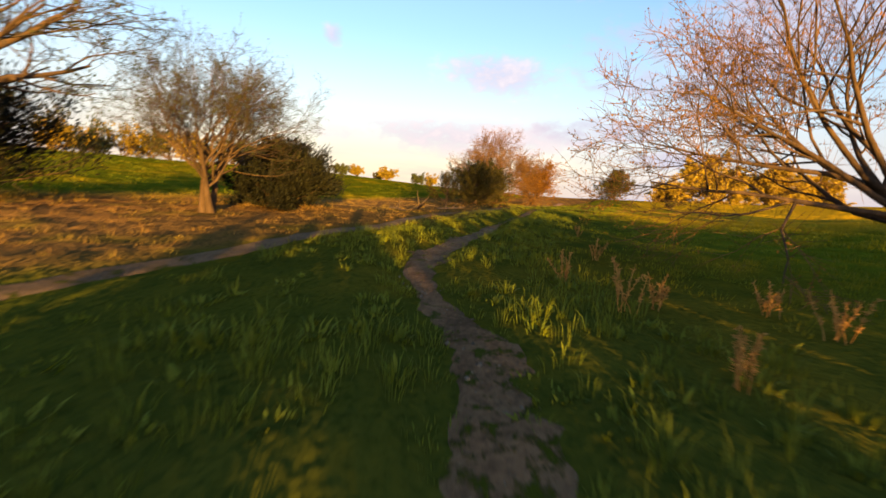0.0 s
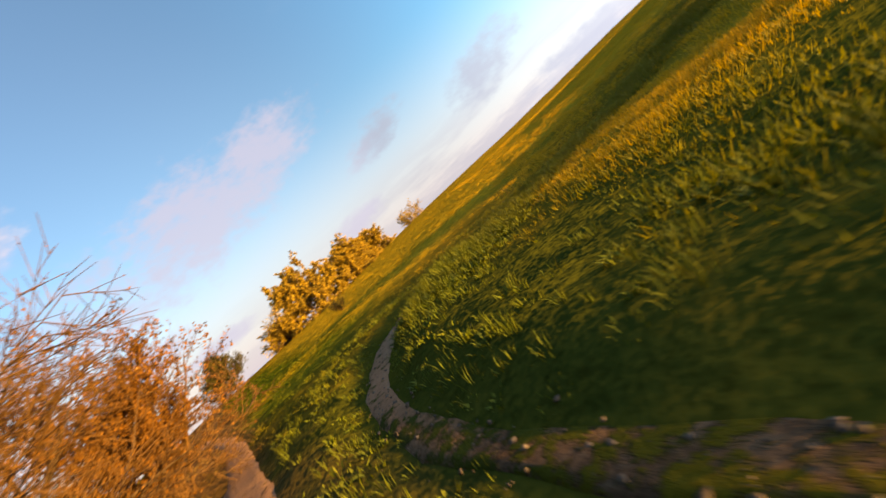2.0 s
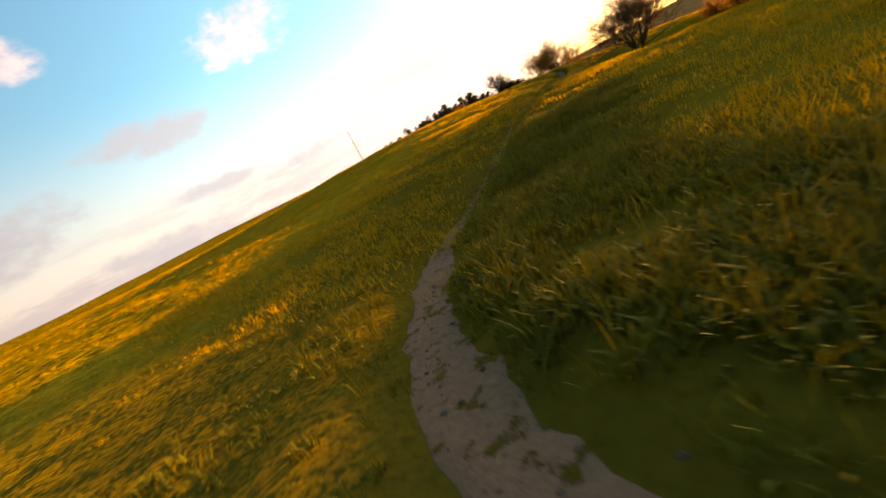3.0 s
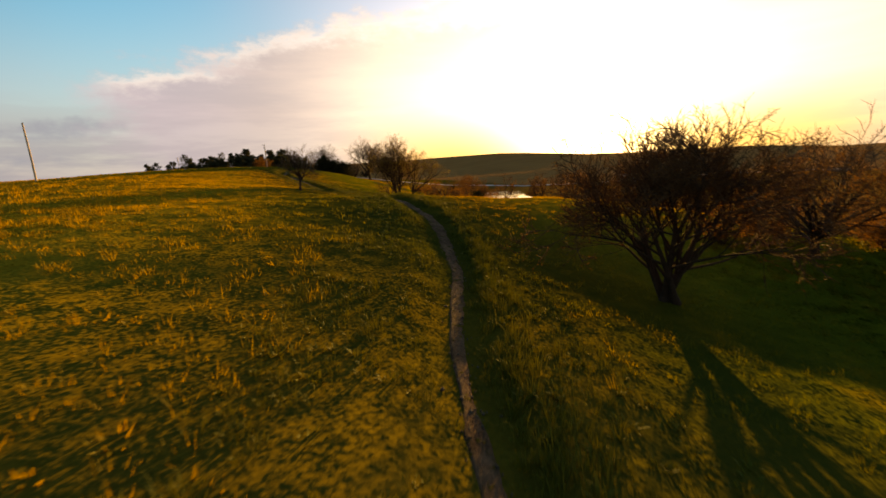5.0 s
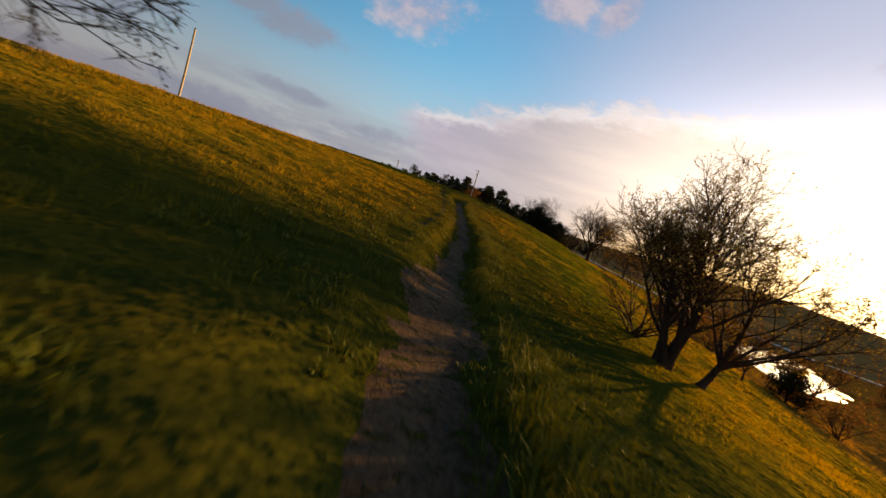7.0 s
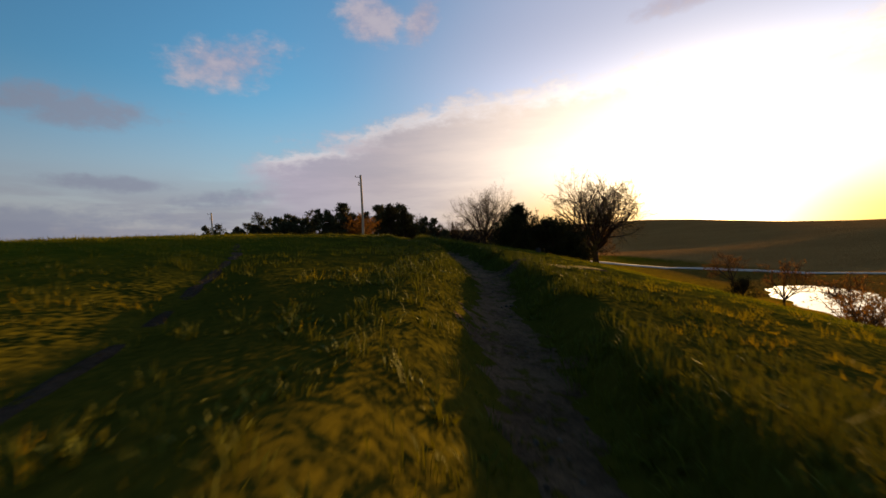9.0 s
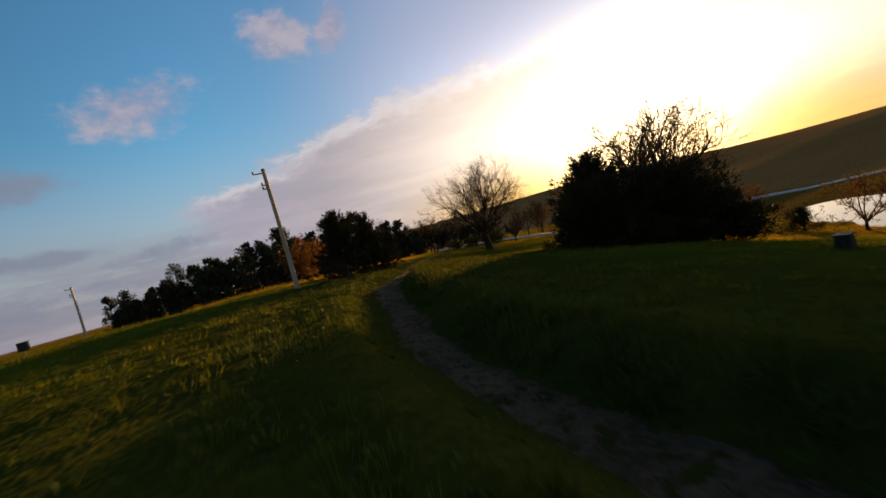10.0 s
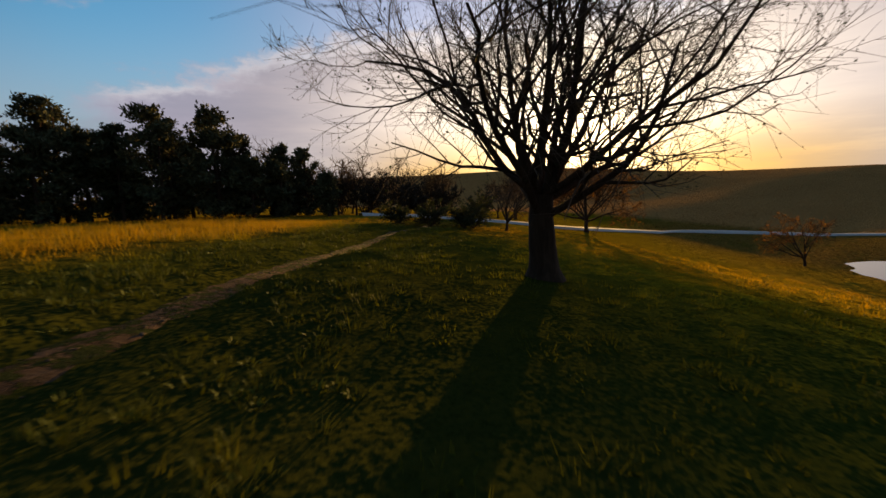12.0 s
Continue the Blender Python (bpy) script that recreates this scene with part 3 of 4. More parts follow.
tagged(ribbon("wheel_rut", RUT, 0.13, M_SHADED_EARTH, 0.03), "dark wheel rut pressed into the grass", "rut", kind="structure")
tagged(ribbon("road", ROAD, 1.3, M_ROAD, 0.3, ragged=0.0), "pale gravel road along the valley floor", "road", kind="structure")

# ======== growing things ========
def unit(v):
    return v / np.maximum(np.linalg.norm(v, axis=-1, keepdims=True), 1e-9)


def tubes(lines, radii, sides):
    """Tapered tubes along many lines of equal length: vertices and quads."""
    n, k, _ = lines.shape
    t = unit(np.gradient(lines, axis=1))
    ref = np.where(np.abs(t[..., 2:3]) > 0.9, np.array([1.0, 0, 0]), np.array([0, 0, 1.0]))
    a = unit(np.cross(t, ref))
    b = np.cross(t, a)
    th = np.arange(sides) * 2 * np.pi / sides
    ring = a[:, :, None] * np.cos(th)[None, None, :, None] + b[:, :, None] * np.sin(th)[None, None, :, None]
    v = lines[:, :, None] + ring * radii[:, :, None, None]
    i = np.arange(n)[:, None, None] * k * sides + np.arange(k - 1)[None, :, None] * sides
    s = np.arange(sides)[None, None]
    s2 = (np.arange(sides) + 1)[None, None] % sides
    f = np.stack([i + s, i + s2, i + sides + s2, i + sides + s], -1).reshape(-1, 4)
    return v.reshape(-1, 3), f


def stretch(rng, p, d, length, radius, segs, jitter, up, tip=0.35):
    """Branches that wander from p along d."""
    n = len(p)
    pts, rad = [p], [radius]
    cur, way = p.copy(), unit(d)
    for k in range(segs):
        way = unit(way + rng.normal(0, jitter, (n, 3)) + np.array([0, 0, up]))
        cur = cur + way * (length / segs)[:, None]
        pts.append(cur)
        rad.append(radius * (1 - (1 - tip) * (k + 1) / segs))
    return np.stack(pts, 1), np.stack(rad, 1)


def spawn(rng, lines, radii, lengths, count, f0, angle, ratio, shrink, spread=0.25):
    """Where the next branches leave these ones."""
    n, k, _ = lines.shape
    f = f0 + (1 - f0) * (np.arange(count)[None] + rng.random((n, count))) / count
    g = f * (k - 1)
    i = np.minimum(g.astype(int), k - 2)
    u = (g - i)[..., None]
    r = np.arange(n)[:, None]
    p = lines[r, i] * (1 - u) + lines[r, i + 1] * u
    t = unit(lines[r, i + 1] - lines[r, i])
    rr = radii[r, i] * (1 - u[..., 0]) + radii[r, i + 1] * u[..., 0]
    side = unit(np.cross(t, rng.normal(0, 1, t.shape)))
    a = np.radians(angle * (1 + rng.normal(0, spread, f.shape)))[..., None]
    d = t * np.cos(a) + side * np.sin(a)
    ln = lengths[:, None] * ratio * (1.15 - 0.5 * f) * rng.uniform(0.7, 1.25, f.shape)
    return p.reshape(-1, 3), d.reshape(-1, 3), ln.ravel(), (rr * shrink).ravel()


def petals(rng, p, d, length, width):
    """Small leaf-shaped quads at p that point along d."""
    n = len(p)
    d = unit(d)
    s = unit(np.cross(d, rng.normal(0, 1, (n, 3)))) * (width * rng.uniform(0.6, 1.3, n))[:, None]
    ln = d * (length * rng.uniform(0.6, 1.4, n))[:, None]
    v = np.stack([p, p + ln * 0.45 + s, p + ln, p + ln * 0.45 - s], 1).reshape(-1, 3)
    return v, np.arange(4 * n).reshape(n, 4)


def joined(parts):
    vs, fs, k = [], [], 0
    for v, f in parts:
        vs.append(v)
        fs.append(f + k)
        k += len(v)
    return np.vstack(vs), np.vstack(fs)


def thing(name, x, y, label, category, group="", sink=0.05):
    e = new(name)
    e.location = (x, y, height(x, y) - sink)
    e.empty_display_size = 0.3
    return tagged(e, label, category, group)


def bare_tree(x, y, h, seed, label, name="bare_tree", stems=1, trunk=0.25, trunk_len=0.22, angle=38, limbs=7, kids=(5, 5, 5), lean=(0, 0), twig=None, leaf=None, leaves=0,
              leaf_size=0.05, up=0.06, group="", jitter=0.14, twig_r=0.008, f0=0.35, spread_ratio=0.62, splay=0.42, thick=0.62, lift=-1.0, fan=0.25):
    rng = np.random.default_rng(seed)
    twig = twig or M_TWIG_GREY
    e = thing(name, x, y, label, "tree", group)
    # stem or stems
    p = rng.normal(0, 0.03 * h * (stems > 1), (stems, 3)) * np.array([1, 1, 0])
    th = rng.random() * 6.28 + np.arange(stems) * 2 * np.pi / stems
    tilt = splay * (stems > 1)
    d = np.stack([np.cos(th) * tilt + lean[0], np.sin(th) * tilt + lean[1], np.ones(stems)], 1)
    tl = h * (trunk_len if stems == 1 else 0.5)
    l0, r0 = stretch(rng, p, d, np.full(stems, tl), np.full(stems, trunk), 7, 0.05, 0.03, 0.72 if stems == 1 else 0.4)
    r0[:, 0] *= 1.45
    r0[:, 1] *= 1.08
    mesh_object("trunk", *tubes(l0, r0, 10), M_BARK, e)
    # limbs
    if stems == 1:
        a, b, c, r = spawn(rng, l0[:, 3:], r0[:, 3:], np.array([h * 0.78]), limbs, 0.35, angle, 1.0, thick, fan)
        c = np.full(len(a), h * (1 - trunk_len) * 0.92) * rng.uniform(0.75, 1.05, len(a))
        b[:, 2] = np.maximum(b[:, 2], lift)
        b[0] = (lean[0] * 0.5, lean[1] * 0.5, 1.0)
        c[0] = h * (1 - trunk_len) * 0.95
    else:
        a, b, c, r = spawn(rng, l0, r0, np.full(stems, h * 0.62), limbs, 0.3, angle, 1.0, thick)
    l1, r1 = stretch(rng, a, b, c, r, 8, jitter * 0.8, up, 0.22)
    a, b, c, r = spawn(rng, l1, r1, c, kids[0], f0, 42, spread_ratio, 0.62)
    l2, r2 = stretch(rng, a, b, c, r, 6, jitter, up, 0.25)
    for k in range(len(l1)):
        own = slice(k * kids[0], (k + 1) * kids[0])
        mesh_object("limb", *joined([tubes(l1[k : k + 1], r1[k : k + 1], 7), tubes(l2[own], np.maximum(r2[own], twig_r), 5)]), M_BARK, e)
    a, b, c, r = spawn(rng, l2, r2, c, kids[1], 0.2, 40, 0.55, 0.6)
    l3, r3 = stretch(rng, a, b, c, np.maximum(r, twig_r * 1.6), 3, jitter * 1.4, up, 0.4)
    a, b, c, r = spawn(rng, l3, r3, c, kids[2], 0.15, 42, 0.6, 0.6)
    l4, r4 = stretch(rng, a, b, c, np.full(len(a), twig_r), 1, jitter * 1.5, up, 0.5)
    tagged(mesh_object("crown", *joined([tubes(l3, r3, 3), tubes(l4, r4, 3)]), twig, e), kind="stuff")
    if leaves:
        pick = rng.integers(0, len(l4), leaves)
        u = rng.random(leaves)[:, None]
        q = l4[pick, 0] * (1 - u) + l4[pick, 1] * u + rng.normal(0, 0.02, (leaves, 3))
        tagged(mesh_object("foliage", *petals(rng, q, rng.normal(0, 1, (leaves, 3)) + np.array([0, 0, 0.3]), leaf_size, leaf_size * 0.35), leaf, e, smooth_shade=False), kind="stuff")
    return e


def cedar(x, y, h, r, seed, label, sprays=9000, name="cedar", mat=None, loose=0.0, group="", size=0.16, skirt=0.06, boughs=130):
    """A red cedar: a short stem, branches swept up and out, and thousands of small sprays."""
    rng = np.random.default_rng(seed)
    e = thing(name, x, y, label, "conifer", group)
    l0, r0 = stretch(rng, np.zeros((1, 3)), np.array([[0.03, 0.02, 1.0]]), np.array([h * 0.93]), np.array([0.03 * h + 0.03]), 9, 0.04, 0.05, 0.15)
    mesh_object("trunk", *tubes(l0, r0, 8), M_BARK, e)
    nb = boughs
    f = np.sort(rng.random(nb))
    z = h * (skirt + (0.9 - skirt) * f)
    reach = r * (1 - f) ** 0.8 * rng.uniform(0.6, 1.3, nb) + 0.10 * r
    th = rng.random(nb) * 6.283 + np.sin(f * 9) * 0.6
    p = np.stack([0 * z, 0 * z, z], 1)
    d = np.stack([np.cos(th), np.sin(th), -0.1 + 1.9 * f**1.1], 1)
    l1, r1 = stretch(rng, p, d, reach * (1 + 0.35 * f), np.full(nb, 0.012 * h * 0.5 + 0.008), 5, 0.12, 0.07, 0.3)
    a, b, c, rr = spawn(rng, l1, r1, reach, 6, 0.2, 34, 0.42, 0.6)
    l2, r2 = stretch(rng, a, b, c, rr, 3, 0.12, 0.16, 0.4)
    tagged(mesh_object("branchwork", *joined([tubes(l1, r1, 5), tubes(l2, r2, 3)]), M_BARK, e), kind="stuff")
    share = np.repeat(reach**1.4, 6)
    pick = rng.choice(len(l2), sprays, p=share / share.sum())
    u = (rng.random(sprays) ** 0.6)[:, None] * 3
    i = np.minimum(u.astype(int), 2)[:, 0]
    w = u - i[:, None]
    q = l2[pick, i] * (1 - w) + l2[pick, i + 1] * w
    out = unit(l2[pick, 3] - l2[pick, 0])
    q = q + rng.normal(0, 0.03 + 0.01 * r + 0.04 * r * (1 - loose), (sprays, 3))
    tagged(mesh_object("foliage", *petals(rng, q, out + rng.normal(0, 0.38, (sprays, 3)) + np.array([0, 0, 0.3]), size * 1.25, size * 0.16), mat or M_CEDAR, e, smooth_shade=False), kind="stuff")
    return e


def pine(x, y, h, seed, label, group="", needles=3200):
    """A tall pine: bare lower stem, ragged crown of needle clumps."""
    rng = np.random.default_rng(seed)
    e = thing("pine_tree", x, y, label, "pine", group)
    l0, r0 = stretch(rng, np.zeros((1, 3)), np.array([[0.02, 0.0, 1.0]]), np.array([h * 0.95]), np.array([0.2]), 8, 0.025, 0.05, 0.2)
    mesh_object("trunk", *tubes(l0, r0, 7), M_BARK, e)
    nb = 34
    f = np.sort(rng.random(nb))
    z = h * (0.03 + 0.91 * f)
    th = rng.random(nb) * 6.283
    reach = h * 0.20 * (0.45 + np.sin(np.pi * np.clip(0.10 + f * 0.84, 0, 1)) ** 1.3) * rng.uniform(0.6, 1.2, nb)
    l1, r1 = stretch(rng, np.stack([0 * z, 0 * z, z], 1), np.stack([np.cos(th), np.sin(th), 0.05 + 0.75 * f], 1), reach * (1.15 - 0.55 * f), np.full(nb, 0.05), 4, 0.12, 0.08, 0.3)
    a, b, c, rr = spawn(rng, l1, r1, reach, 3, 0.4, 45, 0.45, 0.5)
    l2, r2 = stretch(rng, a, b, c, rr, 2, 0.15, 0.1, 0.5)
    tagged(mesh_object("branchwork", *joined([tubes(l1, r1, 3), tubes(l2, r2, 3)]), M_BARK, e), kind="stuff")
    tips = np.vstack([l2[:, 2], l2[:, 1], l1[:, 4]])
    pick = rng.integers(0, len(tips), needles)
    q = tips[pick] + rng.normal(0, 0.026 * h, (needles, 3)) * np.array([1, 1, 0.55])
    tagged(mesh_object("crown", *petals(rng, q, rng.normal(0, 1, (needles, 3)) + np.array([0, 0, 0.5]), 0.40, 0.10), M_PINE, e, smooth_shade=False), kind="stuff")
    return e


def shrub(x, y, h, r, seed, label, mat, name="bush", leaves=3500, size=0.09, group="", sink=0.05, dense=(6, 5)):
    """A many-stemmed bush with a loose, uneven crown."""
    rng = np.random.default_rng(seed)
    e = thing(name, x, y, label, "bush", group, sink)
    n = 16
    th = rng.random(n) * 6.283
    d = np.stack([np.cos(th) * r / h, np.sin(th) * r / h, np.ones(n) * rng.uniform(0.6, 1.2, n)], 1)
    ln = np.hypot(h, r) * rng.uniform(0.55, 0.95, n)
    l1, r1 = stretch(rng, rng.normal(0, 0.06 * r, (n, 3)) * np.array([1, 1, 0]), d, ln, np.full(n, 0.012 * h + 0.006), 5, 0.12, 0.06, 0.3)
    a, b, c, rr = spawn(rng, l1, r1, ln, dense[0], 0.2, 42, 0.5, 0.6)
    l2, r2 = stretch(rng, a, b, c, rr, 3, 0.16, 0.05, 0.4)
    a, b, c, rr = spawn(rng, l2, r2, c, dense[1], 0.15, 42, 0.6, 0.6)
    l3, r3 = stretch(rng, a, b, c, np.maximum(rr, 0.004), 1, 0.18, 0.04, 0.5)
    tagged(mesh_object("stemwork", *joined([tubes(l1, r1, 4), tubes(l2, r2, 3), tubes(l3, r3, 3)]), M_TWIG if mat is M_BUD else M_BARK, e), kind="stuff")
    pick = rng.integers(0, len(l3), leaves)
    u = rng.random(leaves)[:, None]
    q = l3[pick, 0] * (1 - u) + l3[pick, 1] * u + rng.normal(0, 0.03, (leaves, 3))
    tagged(mesh_object("foliage", *petals(rng, q, rng.normal(0, 1, (leaves, 3)) + np.array([0, 0, 0.4]), size, size * 0.35), mat, e, smooth_shade=False), kind="stuff")
    return e


# ======== trees of the south slope ========
bare_tree(-8.5, -24.4, 4.98, 5043, "young-leaved tree with two stems beside the farm track", "leafing_tree", twig=M_TWIG_DARK, stems=3, splay=0.2, trunk=0.11, limbs=11, f0=0.29, angle=46, kids=(7, 6, 6), thick=0.5, leaf=M_NEWLEAF, leaves=15000, leaf_size=0.045, twig_r=0.0035)
bare_tree(-2.2, -26.5, 8.5, 12, "large half-leafed tree with drooping twigs on the slope", "leafing_tree", twig=M_TWIG_DARK, trunk=0.3, limbs=12, kids=(7, 6, 5), leaf=M_NEWLEAF, leaves=12000, leaf_size=0.07, angle=58)
bare_tree(-8.4, -7.1, 7.1, 6206, "leaning bare tree with reddish twigs", "bare_tree", trunk=0.19, trunk_len=0.35, thick=0.42, limbs=14, kids=(8, 7, 7), lean=(-0.78, -0.78), twig_r=0.005, twig=M_TWIG, leaf=M_BUD, leaves=11000, leaf_size=0.05, angle=51, up=0.06)
cedar(-12.7, -25.3, 1.95, 1.9, 21, "low dark spreading cedar on dead grass", 42000, "cedar_bush", M_SHADED_CEDAR, size=0.15, skirt=0.02)
cedar(-5.2, -29.5, 3.0, 2.4, 22, "low dark spreading cedar on the slope", 14000, "cedar_bush", M_SHADED_CEDAR, size=0.15)
cedar(-26.0, -24.0, 2.0, 1.6, 23, "thin open young cedar with orange stem", 12000, loose=1.0, size=0.065, boughs=34)
cedar(-29.6, -23.2, 2.7, 2.3, 24, "dense dark green cedar beside the farm track", 52000, size=0.075, loose=1.0, boughs=90, skirt=0.0)
cedar(-33.0, -23.7, 2.5, 2.2, 25, "dense dark cedar under a bare tree", 16000, size=0.14)
bare_tree(-37.8, -24.3, 6.0, 14, "broad bare tree glowing russet in low sun", trunk=0.25, trunk_len=0.16, limbs=19, kids=(8, 8, 7), twig=M_TWIG, leaf=M_BUD, leaves=7000, leaf_size=0.06, angle=50, twig_r=0.008, jitter=0.11, thick=0.40, fan=0.45, up=0.02)
shrub(-43.8, -21.9, 4.3, 2.4, 31, "dense russet bush with orange buds", M_BUD, leaves=22000, size=0.10, dense=(10, 10))
shrub(-40.5, -26.5, 3.4, 2.2, 32, "dense russet bush beside a bare tree", M_BUD, leaves=14000, size=0.11, dense=(9, 9))
cedar(-112.0, -16.2, 7.0, 4.0, 26, "lone cedar standing on the hill crest", 6000, size=0.5)
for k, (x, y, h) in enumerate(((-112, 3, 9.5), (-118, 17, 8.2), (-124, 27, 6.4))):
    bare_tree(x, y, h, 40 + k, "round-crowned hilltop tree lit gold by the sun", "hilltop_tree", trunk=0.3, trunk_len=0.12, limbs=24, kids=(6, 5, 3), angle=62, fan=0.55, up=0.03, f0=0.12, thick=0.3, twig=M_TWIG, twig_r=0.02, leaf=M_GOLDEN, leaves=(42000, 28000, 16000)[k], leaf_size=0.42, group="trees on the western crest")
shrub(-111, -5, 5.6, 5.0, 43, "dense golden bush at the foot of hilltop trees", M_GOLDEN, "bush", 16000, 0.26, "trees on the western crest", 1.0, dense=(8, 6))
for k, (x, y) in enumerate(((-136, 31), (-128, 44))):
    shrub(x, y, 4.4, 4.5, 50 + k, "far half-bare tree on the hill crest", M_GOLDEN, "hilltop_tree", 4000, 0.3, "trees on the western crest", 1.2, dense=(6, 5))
shrub(-68, -7.3, 1.1, 0.8, 47, "small dark bush alone on the slope", M_CEDAR, leaves=1500, size=0.1)
rng_far = random.Random(5)
for k in range(24):
    a = radians(-117 - 2.7 * k + rng_far.uniform(-1, 1)) if k < 8 else radians(-140 - 1.5 * (k - 8) + rng_far.uniform(-0.5, 0.5))
    d = 86 + rng_far.uniform(-6, 14)
    h = rng_far.uniform(1.4, 2.2) if k < 8 else rng_far.uniform(4.2, 6.4)
    shrub(-8 + d * math.sin(a), -15 + d * math.cos(a), h, h * (0.95 if k < 8 else 0.6), 60 + k, "far half-bare tree on the southern skyline", (M_YOUNG, M_NEWLEAF, M_YOUNG, M_CEDAR)[k % 4], "skyline_tree", 1800, 0.36, "trees on the southern skyline", dense=(4, 3))

# ======== trees of the eastern slope and valley ========
bare_tree(-17.2, 19.2, 5.1, 71, "many-stemmed bare tree backlit below the footpath", stems=7, trunk=0.10, limbs=7, kids=(6, 6, 5), angle=38, twig=M_TWIG, leaf=M_BUD, leaves=12000, leaf_size=0.032)
bare_tree(-6.4, 18.6, 4.6, 70, "low spreading bare tree backlit below the footpath", trunk=0.2, trunk_len=0.2, limbs=11, kids=(7, 6, 5), angle=62, twig=M_TWIG, leaf=M_BUD, leaves=9000, leaf_size=0.06, up=0.03)
bare_tree(14.0, 23.0, 8.5, 72, "forked bare tree in the valley", stems=2, trunk=0.26, limbs=8, kids=(6, 5, 4), angle=48, twig_r=0.014)
bare_tree(20.0, 12.0, 7.5, 73, "spreading bare tree in the valley", trunk=0.25, limbs=8, kids=(6, 5, 4), angle=52, twig_r=0.014)
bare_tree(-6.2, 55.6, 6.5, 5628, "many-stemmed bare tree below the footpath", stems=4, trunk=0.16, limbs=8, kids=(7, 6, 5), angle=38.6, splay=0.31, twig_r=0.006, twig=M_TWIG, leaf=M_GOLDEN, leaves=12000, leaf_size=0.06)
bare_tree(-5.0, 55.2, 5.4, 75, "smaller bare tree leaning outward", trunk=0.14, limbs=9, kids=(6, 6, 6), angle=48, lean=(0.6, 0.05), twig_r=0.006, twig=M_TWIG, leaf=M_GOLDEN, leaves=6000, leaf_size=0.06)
shrub(-5.4, 59.0, 2.8, 2.8, 76, "tangled brown thicket below the footpath", M_TWIG_GREY, "thicket", 2500, 0.06)
bare_tree(-20.3, 44.7, 3.1, 3243, "small round-headed bare tree on the hillside", trunk=0.09, trunk_len=0.37, limbs=13, kids=(6, 6, 6), angle=43.5, lean=(0.08, 0.08), lift=0.18, leaf=M_YOUNG, leaves=3500, leaf_size=0.035, twig_r=0.004)
bare_tree(7.8, 66.7, 3.4, 78, "thin bare sapling on the slope", trunk=0.08, limbs=6, kids=(4, 4, 4))
bare_tree(-9.0, 12.6, 4.8, 74, "spreading bare tree backlit below the footpath", trunk=0.2, trunk_len=0.2, limbs=11, kids=(7, 6, 5), angle=58, twig=M_TWIG, leaf=M_BUD, leaves=9000, leaf_size=0.06, up=0.03)
VALLEY = [(36, 96, 6), (44, 92, 7), (50, 86, 6), (58, 92, 7), (71.5, 97, 7), (82, 100, 6), (58, 128, 6), (50, 116, 6), (79, 150, 7), (30, 84, 5), (45, 70, 7), (36, 60, 7), (58, 66, 8), (48, 44, 7)]
for k, (x, y, h) in enumerate(VALLEY):
    bare_tree(x, y, h, 80 + k, "bare tree on the pond's bank", trunk=0.2, limbs=8, kids=(5, 5, 4), angle=52, twig_r=0.016, twig=M_TWIG, leaf=M_BUD, leaves=2500, leaf_size=0.14, group="trees round the pond")
cedar(58, 134, 3.0, 2.2, 101, "low dark cedar at the water's edge", 3500, size=0.22)
cedar(22, 76, 3.0, 1.8, 102, "dark cedar in the valley", 3500, size=0.22)

slope_brush = random.Random(4)
for k in range(11):
    h = slope_brush.uniform(1.3, 2.1)
    shrub(-7 + 1.6 * k + slope_brush.uniform(-1.5, 1.5), 22 - 1.2 * k + slope_brush.uniform(-3, 3), h, h * 0.8, 450 + k, "tangled russet thicket of a partly unseen row below the footpath", M_BUD, "thicket", 2500, 0.09, "thickets below the footpath", dense=(6, 5))
# thickets mostly out of view, added to cast shade on the southern path
shade_belt = [(5, -2, 3.6, 2.5), (3, -0.5, 3.5, 2.5), (8.5, -4.2, 3.5, 2.0), (9.5, -8.2, 2.4, 1.4), (-5, 1.5, 2.8, 2.4), (-1.5, 5.5, 2.7, 2.4), (-8, -1.5, 1.9, 1.7), (0, 2, 3.2, 2.4), (-11, 9.2, 3.5, 2.4)]
for k, (x, y, h, r) in enumerate(shade_belt):
    shrub(x, y, h, r, 480 + k, "tangled russet thicket of a partly unseen row below the footpath", M_BUD, "thicket", 6000, 0.2, "thickets below the footpath", dense=(5, 4))
brush = random.Random(21)
for k in range(34):
    x = brush.uniform(12, 62)
    y = brush.uniform(20, 92) if k < 26 else brush.uniform(95, 112)
    h = brush.uniform(1.6, 3.8)
    shrub(x if y < 92 else x * 0.5 + 8, y, h, h * 0.75, 400 + k, "tangled orange-brown thicket in the valley", M_BUD, "thicket", 1100, 0.16, "thickets in the valley", dense=(4, 3))

# ======== the northern hill: cedars, oak and great tree ========
for k, (x, y, h, r) in enumerate(((-0.9, 125.3, 3.4, 1.0), (-2.4, 124.9, 3.4, 1.15), (-1.3, 129.4, 4.3, 1.4))):
    cedar(x, y, h, r, 111 + k, "ragged dark cedar beside the footpath", 15000, group="ragged cedars by the footpath", size=0.085, loose=1.0, skirt=0.02, boughs=80)
for k, (x, y, h, r) in enumerate(((6.1, 117.4, 2.4, 1.9), (7.3, 118.7, 4.0, 2.1), (8.8, 116.8, 2.8, 2.5), (10.6, 115.9, 2.0, 1.5), (9.4, 122.2, 3.2, 1.2), (12.4, 118.8, 3.2, 2.5))):
    cedar(x, y, h, r, 117 + k, "broad dark cedar on the eastern slope", 17000, group="cedars on the eastern slope", size=0.14, loose=0.7, skirt=0.01)
